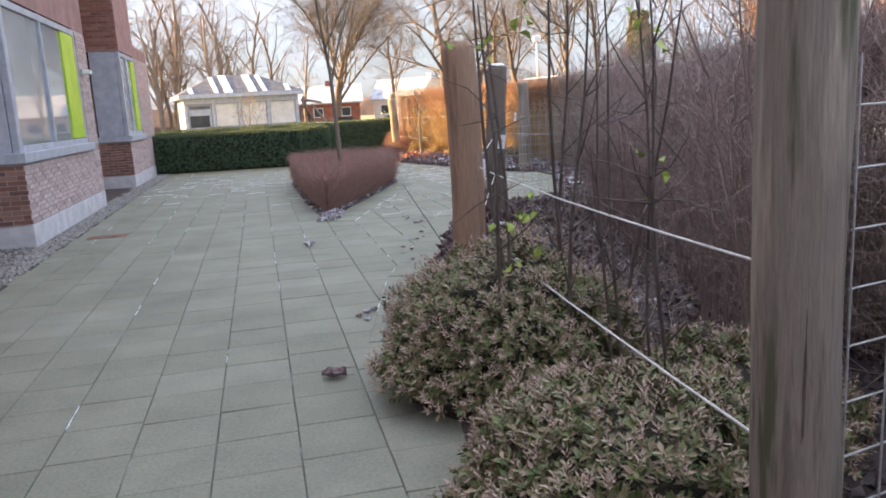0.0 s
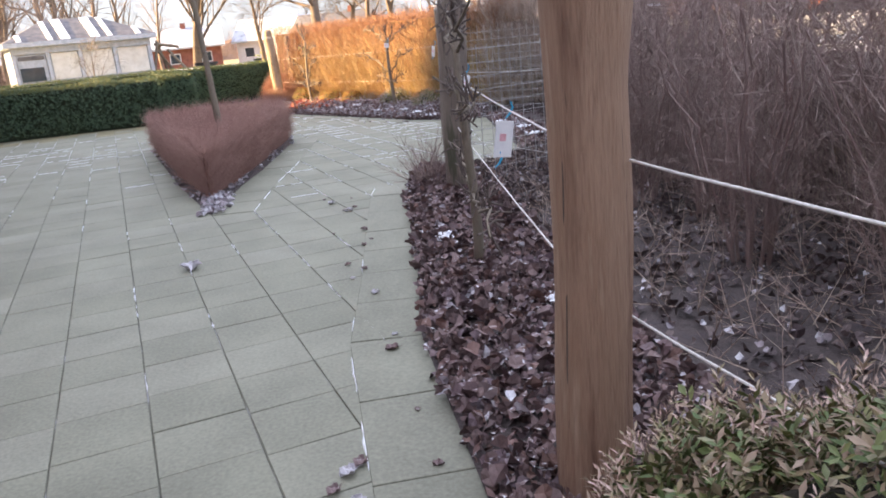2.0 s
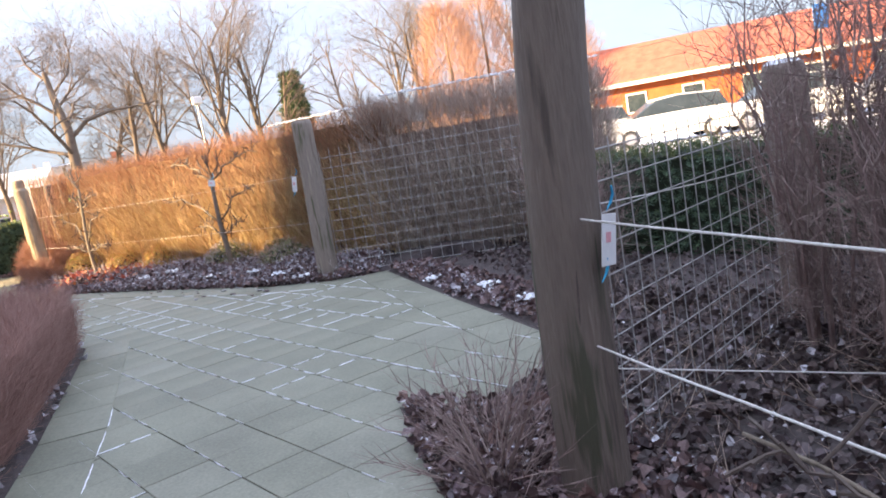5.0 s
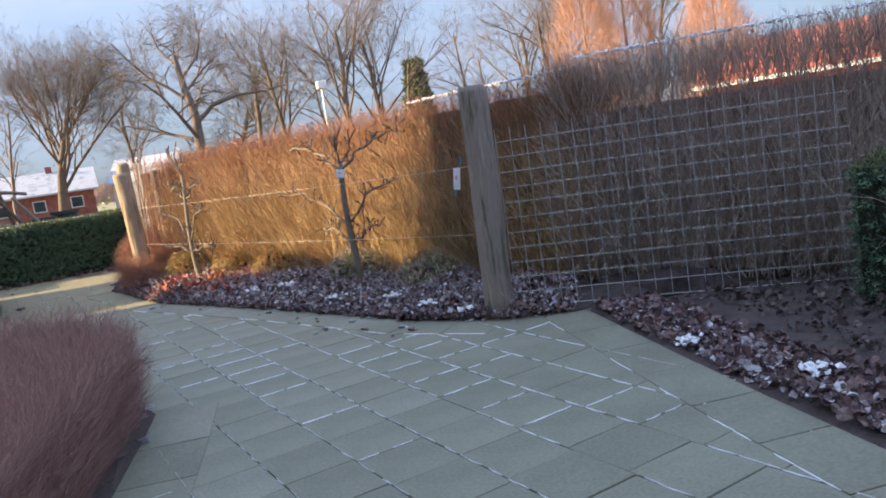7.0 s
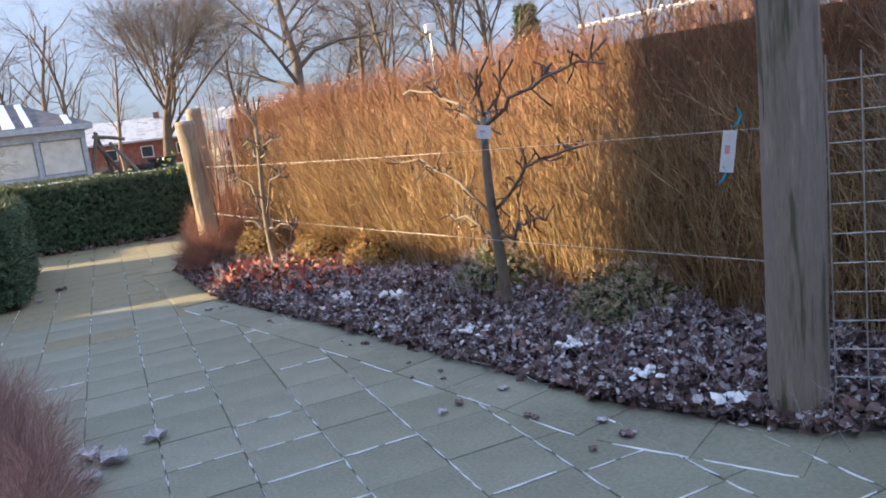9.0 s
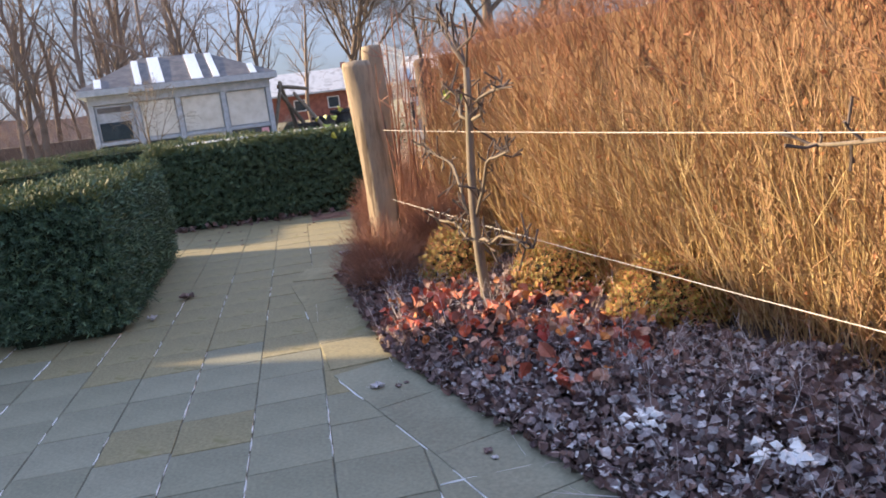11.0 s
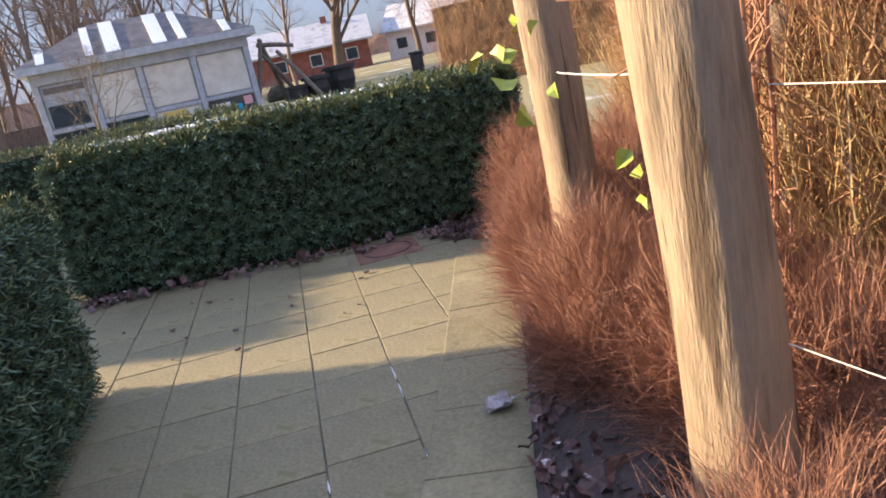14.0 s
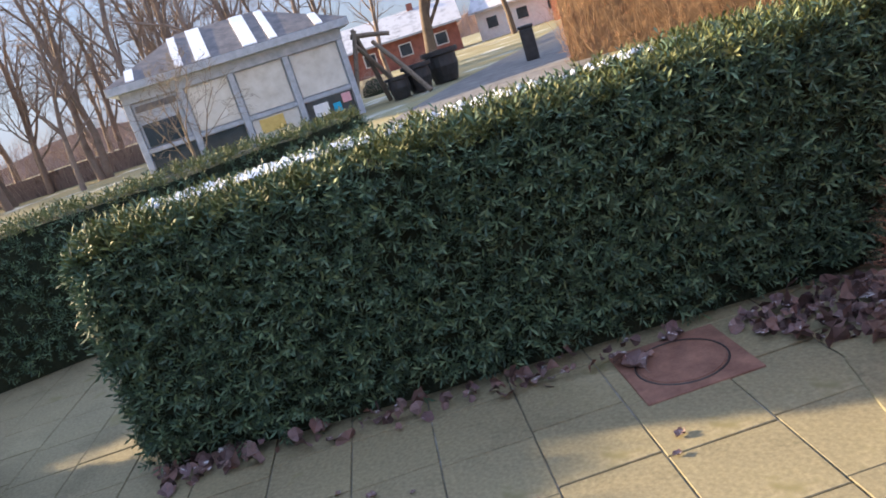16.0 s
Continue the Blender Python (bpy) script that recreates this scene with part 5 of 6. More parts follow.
evergreen((0.26, 4.2, 0.03), 0.72, 0.8, 0.74, 3200, 0.06, "shrub", 71, "olive and russet evergreen shrub with dry flower heads")
evergreen((0.6, 2.55, 0.03), 0.62, 0.68, 0.5, 2400, 0.06, "shrub", 72, "olive and pale pink evergreen shrub beside the post")
evergreen((1.25, 3.3, 0.03), 0.5, 0.6, 0.42, 1200, 0.06, "shrub", 73, "low olive evergreen shrub behind the rope")
evergreen((-1.02, 23.35, 0.08), 0.3, 0.3, 0.42, 2200, 0.034, "gold", 74, "round golden and red evergreen shrub in sun", "gold")
evergreen((-0.3, 22.75, 0.08), 0.36, 0.32, 0.36, 2200, 0.034, "gold", 75, "low golden and red evergreen shrub in sun", "gold")
evergreen((0.25, 22.0, 0.08), 0.36, 0.32, 0.38, 2200, 0.034, "gold", 76, "low orange evergreen shrub before the hedge", "gold")
evergreen((1.55, 18.75, 0.08), 0.34, 0.4, 0.36, 900, 0.05, "shrub", 77, "low olive green shrub before the hedge")
evergreen((1.05, 20.1, 0.08), 0.4, 0.5, 0.38, 1000, 0.05, "shrub", 78, "low frosted shrub under the fruit tree", "frosted")


def twig_mound(c, rx, ry, h, n, length, twig, core, seed, label, name="twiggy_shrub", lean=0.9, fill=0.8):
    R = np.random.default_rng(seed)
    ob = thing(name, label, "shrub", "twiggy shrubs", c)
    # darker core colour stands for shade under the twigs
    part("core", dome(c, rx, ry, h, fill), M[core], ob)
    if lean < 1:
        n = int(n * 1.7)
    P, O = blob(c, rx * 0.86, ry * 0.86, h * 0.86, n, R, 0.02)
    part("twig_layer", scatter(Geo(), TWIG_FINE if lean < 1 else TWIG, P, O * lean + R.normal(0, 0.42, (n, 3)) + [0, 0, 0.7], R.uniform(0.35, 1.0, n) * length, R), M[twig], ob)["kind"] = "stuff"


twig_mound((-1.68, 23.6, 0.05), 0.22, 0.3, 0.4, 800, 0.34, "red_twig", "red_core", 81, "red-brown twiggy shrub at a post's foot", fill=0.6)
twig_mound((-1.2, 24.3, 0.05), 0.36, 0.4, 0.5, 1300, 0.36, "red_twig", "red_core", 82, "red-brown twiggy shrub beside the path", fill=0.6)
twig_mound((-1.42, 24.75, 0.05), 0.36, 0.5, 0.56, 2200, 0.34, "red_twig", "red_core", 83, "soft red-brown mound of fine twigs", fill=0.75)
twig_mound((-1.8, 25.15, 0.05), 0.26, 0.34, 0.62, 2000, 0.32, "red_twig", "red_core", 84, "soft red-brown mound of fine twigs", fill=0.75)
twig_mound((-1.8, 26.75, 0.05), 0.21, 0.42, 0.62, 2400, 0.3, "red_twig", "red_core", 88, "soft red-brown mound of fine twigs", fill=0.75)
twig_mound((-1.85, 27.6, 0.05), 0.26, 0.45, 0.75, 2200, 0.3, "red_twig", "red_core", 89, "soft red-brown mound of fine twigs by the mesh", fill=0.75)
twig_mound((-1.92, 26.25, 0.05), 0.2, 0.36, 0.58, 1800, 0.3, "red_twig", "red_core", 90, "soft red-brown mound of fine twigs", fill=0.75)
twig_mound((-1.3, 26.9, 0.05), 0.4, 0.65, 0.74, 2200, 0.36, "red_twig", "red_core", 85, "soft red-brown mound of fine twigs", fill=0.75)
twig_mound((0.36, 10.85, 0.02), 0.11, 0.17, 0.2, 75, 0.68, "thicket_twig", "thicket_core", 86, "tuft of bare brown shoots at a post's foot", lean=1.2, fill=0.5)
twig_mound((0.55, 11.3, 0.02), 0.1, 0.16, 0.18, 55, 0.62, "thicket_twig", "thicket_core", 87, "tuft of bare brown shoots at a bed corner", lean=1.2, fill=0.5)



def bare_bush(x, y, r, h, seed, label):
    """A bare shrub of many crooked stems with fine side twigs."""
    R = np.random.default_rng(seed)
    ob = thing("bare_shrub", label, "shrub", "bare shrubs by the trellis", (x, y, 0.02))
    tops = []
    for i in range(13):
        a, k = R.uniform(0, 6.28), R.uniform(0.2, 1)
        ln = h * R.uniform(0.7, 1.1)
        t = np.linspace(0, 1, 7)
        bend = R.normal(0, 0.05, (7, 2)) * t[:, None]
        pts = np.stack([x + 0.1 * math.cos(a) + r * k * math.cos(a) * t ** 1.4 + bend[:, 0], y + 0.1 * math.sin(a) + r * k * math.sin(a) * t ** 1.4 + bend[:, 1], 0.0 + ln * t], 1)
        g = Geo()
        tube(g, pts, 0.011 * (1 - 0.8 * t) + 0.0015, 5)
        part("stem", g, M["thicket_twig"], ob)
        tops.append(pts)
    tops = np.concatenate([p[1:] for p in tops])
    q = tops[R.integers(0, len(tops), 900)] + R.normal(0, 0.07, (900, 3))
    q[:, 2] = np.maximum(q[:, 2], 0.05)
    part("twig_layer", scatter(Geo(), TWIG_FINE, q, R.normal(0, 0.5, (900, 3)) + [0, 0, 0.7], R.uniform(0.2, 0.5, 900), R), M["thicket_twig"], ob)["kind"] = "stuff"


for i, (x, y, r, h) in enumerate(((1.75, 4.9, 0.5, 1.9), (1.95, 6.1, 0.5, 1.7), (1.8, 7.3, 0.5, 1.8), (2.15, 8.4, 0.5, 1.7), (2.3, 9.5, 0.5, 1.8), (2.6, 10.4, 0.45, 1.7), (1.6, 3.7, 0.4, 2.0), (3.4, 10.9, 0.4, 1.8), (2.15, 10.2, 0.4, 1.9), (2.55, 10.9, 0.4, 1.9), (1.85, 9.0, 0.4, 1.6), (2.9, 13.5, 0.35, 1.1))):
    bare_bush(x, y, r, h, 300 + i, "bare grey-brown shrub with many crooked stems")

# the clipped bushes of the island bed
isl = thing("clipped_shrub", "flat-topped clipped red-brown shrub mass in the island bed", "shrub", "", (-2.2, 15, 0))
cen = np.array(PLANTER).mean(0)
inner = [tuple(cen + (np.array(p) - cen) * 0.86) for p in PLANTER]
inner[0] = (-1.95, 11.75)
core = prism(inner, 0.0, 0.52)
# same darkened core: shade between the clipped twigs, put into colour
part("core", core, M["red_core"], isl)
n = 11000
Q = sample(inner, n)
edge = sample([tuple(cen + (np.array(p) - cen) * 0.9) for p in PLANTER[1:]], 9000)
top = np.concatenate([Q, np.full((n, 1), 0.0)], 1)
top[:, 2] = 0.3 + 0.16 * rng.uniform(size=n) + 0.03 * hump(Q[:, 0], Q[:, 1])
out = (Q - cen) / 3.0
part("twig_layer", scatter(Geo(), TWIG_FINE, top, np.concatenate([out * 0.08, np.ones((n, 1))], 1) + rng.normal(0, 0.22, (n, 3)), rng.uniform(0.2, 0.36, n)), M["island_twig"], isl)["kind"] = "stuff"
rim = Geo()
ip = inner + inner[:1]
cnt = 0
PP, DD = [], []
for (x0, y0), (x1, y1) in zip(ip, ip[1:]):
    L = math.hypot(x1 - x0, y1 - y0)
    k = int(L * 950)
    t = rng.uniform(size=k)
    nx, ny = (y1 - y0) / L, -(x1 - x0) / L
    z = rng.uniform(0.0, 0.5, k)
    PP.append(np.stack([x0 + (x1 - x0) * t, y0 + (y1 - y0) * t, z], 1))
    DD.append(np.stack([np.full(k, nx * 0.55), np.full(k, ny * 0.55), np.full(k, 0.9)], 1) + rng.normal(0, 0.2, (k, 3)))
PP, DD = np.concatenate(PP), np.concatenate(DD)
part("side_twig_layer", scatter(rim, TWIG_FINE, PP, DD, rng.uniform(0.16, 0.36, len(PP))), M["island_twig"], isl)["kind"] = "stuff"
P = np.concatenate([sample(PLANTER, 500), np.zeros((500, 1))], 1)
P = P[np.abs(P[:, 0] - cen[0]) + 0.3 * np.abs(P[:, 1] - cen[1]) > 0.9]
P = np.concatenate([P, np.stack([rng.uniform(-1.98, -1.72, 160), rng.uniform(10.95, 11.9, 160), np.zeros(160)], 1)])
P[:, 2] = 0.035
tagged(part("frosted_litter", scatter(Geo(), CURL, P, rng.normal(0, 1, (len(P), 3)) * [1, 1, 0.3], rng.uniform(0.04, 0.09, len(P))), M["frosted"]), "frost on leaves round the island bed", "leaf litter", kind="stuff")

# ---- leaf litter ----


def litter(poly, n, height, material, size, label, up=0.45, keep=None):
    Q = sample(poly, n)
    if keep is not None:
        Q = Q[keep(Q[:, 0], Q[:, 1])]
    k = len(Q)
    P = np.concatenate([Q, (height(Q[:, 0], Q[:, 1]) + rng.uniform(0, 0.05, k))[:, None]], 1)
    D, S = rng.normal(0, 1, (k, 3)) * [1, 1, up] + [0, 0, 0.15], rng.uniform(*size, k) * rng.choice([0.7, 1.0, 1.35], k)
    c = k // 3
    ob = part("leaf_litter", scatter(scatter(Geo(), CURL, P[:c], D[:c], S[:c]), CUP, P[c:], D[c:], S[c:]), M[material])
    tagged(ob, label, "leaf litter", kind="stuff")


one_edge = [(-0.02, 3.6), (-0.25, 5), (-0.27, 7), (-0.13, 8.2), (-0.03, 9.35), (0.12, 10.8), (0.22, 11.3), (0.47, 12.2), (1.1, 11.3), (0.95, 9.5), (0.8, 7.5), (0.8, 3.6)]
flat = lambda x, y: 0.035 + 0.025 * hump(x, y, 1.0)
mound = heap
litter(one_edge, 8500, flat, "dead", (0.035, 0.072), "brown dead leaves along the bed's edge")
litter(one_edge, 700, flat, "frosted", (0.025, 0.055), "frosted leaves along the bed's edge")
litter([(0.8, 0), (0.9, 9.5), (2.3, 10.5), (3, 16.4), (4.4, 15.8), (4.2, 0)], 9000, flat, "dead_wet", (0.03, 0.06), "scattered dead leaves on dark soil")
litter([(0.8, 5), (0.9, 9.5), (2.3, 10.5), (2.8, 10), (2.2, 5)], 260, flat, "frosted", (0.02, 0.05), "frosted leaves on dark soil")
litter([(1.9, 12.6), (2.05, 14.4), (2.3, 16.7), (2.75, 16.5), (2.5, 12.6)], 2600, flat, "dead", (0.03, 0.06), "dead leaves in the strip before the mesh")
litter([(1.9, 12.6), (2.05, 14.4), (2.3, 16.7), (2.6, 16.5), (2.35, 12.6)], 700, flat, "frosted", (0.02, 0.055), "frosted leaves in the strip before the mesh")
by_mesh = [(0.7, 9.4), (0.85, 11.6), (1.4, 12.0), (1.95, 12.7), (2.9, 13.2), (3.4, 11), (2.3, 9.4)]
litter(by_mesh, 3600, flat, "dead_wet", (0.03, 0.065), "dark wet leaves on the soil by the mesh")
litter(by_mesh, 420, flat, "frosted", (0.02, 0.05), "frosted leaves on the soil by the mesh")
two_edge = [(2.2, 16.8), (1.62, 17.0), (1.02, 17.66), (0.06, 19.46), (-0.8, 20.92), (-1.44, 21.98), (-1.95, 23.5), (-1.2, 24.2), (-0.2, 22.6), (0.8, 20.9), (1.6, 19.3), (2.5, 17.3)]
litter(two_edge, 17000, mound, "dead", (0.028, 0.062), "deep purple-brown leaf litter in the raised bed", 0.6)
litter(two_edge, 8500, lambda x, y: mound(x, y) + 0.02, "frosted", (0.018, 0.042), "frosted leaves on the raised bed", 0.6, lambda x, y: y < 21.6)
litter([(-0.5, 20.9), (-1.36, 22.05), (-1.6, 22.6), (-1.0, 23.0), (-0.1, 22.4), (0.1, 21.2)], 500, lambda x, y: mound(x, y) + 0.05, "dead_bright", (0.035, 0.075), "bright red and orange leaves in the sun", 0.7)
litter([(-1.9, 23.5), (-2.18, 24.2), (-2.1, 25.7), (-2.03, 28.4), (-0.6, 28.4), (-0.8, 24)], 3800, flat, "dead", (0.04, 0.08), "dead leaves and twigs under red shrubs")
litter([(-2.75, 28.2), (-1.8, 28.4), (-1.8, 27.6), (-2.3, 27.75), (-2.7, 28.0)], 330, lambda x, y: 0.01 + 0 * x, "dead", (0.04, 0.08), "dry brown leaves heaped at the hedge's foot")
litter([(-5.5, 27.95), (-3, 28.2), (-3, 28.05), (-5.4, 27.75)], 130, lambda x, y: 0.008 + 0 * x, "dead", (0.04, 0.08), "dry leaves along the hedge's foot")
# dry stalks in the raised bed
Q = sample(two_edge, 1500)
P = np.concatenate([Q, mound(Q[:, 0], Q[:, 1])[:, None]], 1)
tagged(part("stalk_layer", scatter(Geo(), TWIG, P, rng.normal(0, 0.8, (1500, 3)) + [0, 0, 0.7], rng.uniform(0.12, 0.34, 1500)), M["frosted_stalk"]), "frosted dry stalks standing in the leaf litter", "dry stalks", kind="stuff")
Q = np.concatenate([sample([(0.9, 4), (0.9, 9.5), (2.3, 10.5), (3, 10), (2.2, 4)], 600), sample(by_mesh, 300)])
P = np.concatenate([Q, flat(Q[:, 0], Q[:, 1])[:, None]], 1)
tagged(part("twig_litter", scatter(Geo(), TWIG, P, rng.normal(0, 0.8, (900, 3)) + [0, 0, 0.4], rng.uniform(0.2, 0.55, 900)), M["brown_twig"]), "fallen twigs and bare shoots on the soil", "twig_layer", kind="stuff")


def loose_leaf(x, y, s, material, label, seed):
    """One curled leaf lying on the paving."""
    R = np.random.default_rng(seed)
    a = R.uniform(0, 6.28)
    m = Matrix.Translation((x, y, 0.006)) @ Matrix.Rotation(a, 4, 'Z')
    v, f = [], []
    nseg, w = 7, 6
    for i in range(nseg + 1):
        t = i / nseg
        half = s * 0.42 * math.sin(math.pi * (0.08 + 0.9 * t)) * (1 + 0.25 * math.sin(i * 2.6))
        for k in range(w + 1):
            u = (k / w - 0.5) * 2
            z = s * (0.22 * u * u + 0.12 * math.sin(t * 5 + u * 2) ** 2)
            v.append(tuple(m @ Vector((s * (t - 0.5), half * u, z))))
    for i in range(nseg):
        for k in range(w):
            q = i * (w + 1) + k
            f.append((q, q + 1, q + w + 2, q + w + 1))
    g = Geo().add(v, f)
    tube(g, [tuple(m @ Vector((-s * 0.5, 0, 0.006))), tuple(m @ Vector((-s * 0.85, s * 0.1, 0.012)))], [s * 0.015, s * 0.01], 4)
    ob = part("fallen_leaf", g, M[material])
    tagged(ob, label, "leaf", "leaves on the paving")


loose_leaf(-0.77, 4.34, 0.15, "dead", "curled dark brown leaf on the paving", 1)
loose_leaf(-1.75, 8.97, 0.16, "frosted", "frost-white curled leaf on the paving", 2)
loose_leaf(-1.36, 18.42, 0.13, "frosted", "frost-white curled leaf on the paving", 3)
loose_leaf(-1.53, 18.2, 0.17, "frosted", "frost-white curled leaf on the paving", 4)
loose_leaf(-1.68, 18.32, 0.15, "frosted", "frost-white curled leaf on the paving", 5)
loose_leaf(-1.6, 18.0, 0.14, "frosted", "frost-white curled leaf on the paving", 10)
loose_leaf(-3.5, 24.0, 0.13, "dead", "frosted brown leaf on the paving", 6)
loose_leaf(-2.28, 25.15, 0.14, "frosted", "frost-white curled leaf on the paving", 7)
loose_leaf(-3.2, 28.0, 0.14, "dead", "dry brown leaf by the hedge", 8)
loose_leaf(-3.55, 24.0 - 0.6, 0.1, "frosted", "frost-white curled leaf on the paving", 9)
for i in range(46):
    t = rng.uniform()
    if i % 2:
        x, y = -0.35 - abs(rng.normal(0, 0.22)), 5 + 6 * t
    else:
        x, y = 1.2 - 2.5 * t - abs(rng.normal(0, 0.2)), 17.0 + 4.8 * t
    loose_leaf(x, y, rng.uniform(0.03, 0.08), ("dead", "frosted")[i % 3 == 0], "small curled leaf on the paving", 100 + i)
for i in range(16):
    loose_leaf(-5.0 + 3 * rng.uniform(), 26.3 + 1.2 * rng.uniform(), rng.uniform(0.02, 0.05), "dead", "small dry leaf crumb on the paving", 200 + i)

# snow lumps in the beds
snow_geo = Geo()
for i, (x, y, s) in enumerate(((0.55, 19.0, 0.11), (1.0, 18.3, 0.1), (1.2, 17.75, 0.1), (0.2, 20.1, 0.13), (-0.2, 20.6, 0.1), (1.45, 17.35, 0.12), (-0.55, 21.9, 0.07), (-0.5, 22.2, 0.07), (0.15, 8.6, 0.1), (0.5, 7.0, 0.1), (0.55, 9.3, 0.08), (0.9, 2.6, 0.09), (0.5, 2.3, 0.07), (2.2, 13.4, 0.12), (2.3, 14.3, 0.12), (2.15, 15.2, 0.1))):
    k = 22
    z = float(mound(x, y) if y > 16.8 else flat(x, y)) + 0.05
    Q = np.stack([x + rng.normal(0, s * 0.45, k), y + rng.normal(0, s * 0.35, k), z + rng.uniform(0, s * 0.25, k)], 1)
    scatter(snow_geo, PEBBLE, Q, rng.normal(0, 0.4, (k, 3)) + [0, 0, 1], rng.uniform(0.2, 0.5, k) * s)
tagged(part("snow_patch", snow_geo, M["snow"]), "crusted patches of old snow on the leaf litter", "snow", kind="stuff")
# ---- beyond the hedges ----
pav = thing("pavilion", "grey-blue garden pavilion with blinds and a snowy hipped roof", "pavilion", "", (-16.1, 46.9, 0))
PM = Matrix.Translation((-16.1, 46.9, 0)) @ Matrix.Rotation(math.atan2(3.0, 6.47), 4, 'Z')
W_, D_ = 7.13, 4.6


def pbox(g, *q):
    return box(g, *q[:6], PM, q[6] if len(q) > 6 else 0.0)


g = Geo()
pbox(g, 0.1, 0.12, -0.05, W_ - 0.1, D_, 2.75)
part("wall", g, M["frame"], pav)
for x in (0.0, 1.65, 3.25, 5.05, W_ - 0.22):
    g = Geo()
    pbox(g, x, -0.04, -0.05, x + 0.2, 0.119, 2.8, 0.02)
    part("pillar", g, M["frame"], pav)
g = Geo()
pbox(g, 0, -0.06, 2.45, W_, 0.118, 2.8, 0.02)
part("lintel", g, M["frame"], pav)
g = Geo()
pbox(g, 0.2, 0.0, 0.86, W_ - 0.2, 0.116, 1.0, 0.01)
part("rail", g, M["frame"], pav)
g = Geo()
pbox(g, -0.3, -0.4, 2.8, W_ + 0.3, D_ + 0.4, 3.05, 0.02)
part("eave_board", g, M["frame"], pav)
for i, x in enumerate((0.2, 1.85, 3.45, 5.25)):
    x1 = (1.65, 3.25, 5.05, W_ - 0.22)[i]
    g = Geo()
    pbox(g, x + 0.04, 0.06, 1.04, x1 - 0.04, 0.1, 2.42)
    win = part("window", g, M["blind"] if i else M["frame"], pav, "window with a lowered cream blind")
    g = Geo()
    pbox(g, x + 0.03, 0.05, 0.1, x1 - 0.03, 0.09, 0.84)
    low = part("lower_pane", g, M["car_glass"] if i != 2 else M["blind"], pav)
    if i == 0:
        g = Geo()
        pbox(g, x + 0.1, 0.03, 1.05, x1 - 0.2, 0.058, 1.75)
        part("pane", g, M["car_glass"], win, "dark lower pane")
        g = Geo()
        pbox(g, x + 0.1, 0.03, 2.14, x1 - 0.1, 0.058, 2.34)
        part("sign_board", g, M["dark"], win)
for i, (x, z, c) in enumerate(((3.7, 0.35, "yellow"), (5.5, 0.3, "tag"), (6.15, 0.28, "blue"), (6.5, 0.5, "pink"))):
    g = Geo()
    pbox(g, x, 0.02, z, x + (0.8, 0.5, 0.26, 0.3)[i], 0.046, z + (0.45, 0.4, 0.3, 0.3)[i])
    part("poster", g, M[c], pav, "child's coloured paper in the window")
g = Geo()
hip = [(-0.3, -0.4, 3.052), (W_ + 0.3, -0.4, 3.052), (W_ + 0.3, D_ + 0.4, 3.052), (-0.3, D_ + 0.4, 3.052), (2.2, D_ / 2, 4.25), (W_ - 2.2, D_ / 2, 4.25)]
g.add([tuple(PM @ Vector(p)) for p in hip], [(0, 1, 5, 4), (1, 2, 5), (2, 3, 4, 5), (3, 0, 4)])
roof = part("roof", g, M["roof"], pav)
for i in range(9):
    x = 0.5 + i * 0.75
    if i % 3 == 1:
        continue
    lo = Vector((x, -0.36, 3.075))
    t = min(1.0, max(0.1, min((x + 0.3) / 2.5, (W_ + 0.3 - x) / 2.5)))
    hi = Vector((x, -0.36 + t * (D_ / 2 + 0.36) * 0.97, 3.075 + t * 1.195 * 0.97))
    g = Geo()
    wd = 0.13 + 0.1 * (i % 2)
    g.add([tuple(PM @ (p + Vector((dx, 0, dz)))) for p in (lo, hi) for dx in (-wd, wd) for dz in (-0.02, 0.025)],
          [(1, 3, 7, 5), (0, 1, 5, 4), (2, 6, 7, 3), (0, 2, 3, 1), (4, 5, 7, 6)])
    part("snow_strip", g, M["snow"], roof, "strip of snow on the roof")


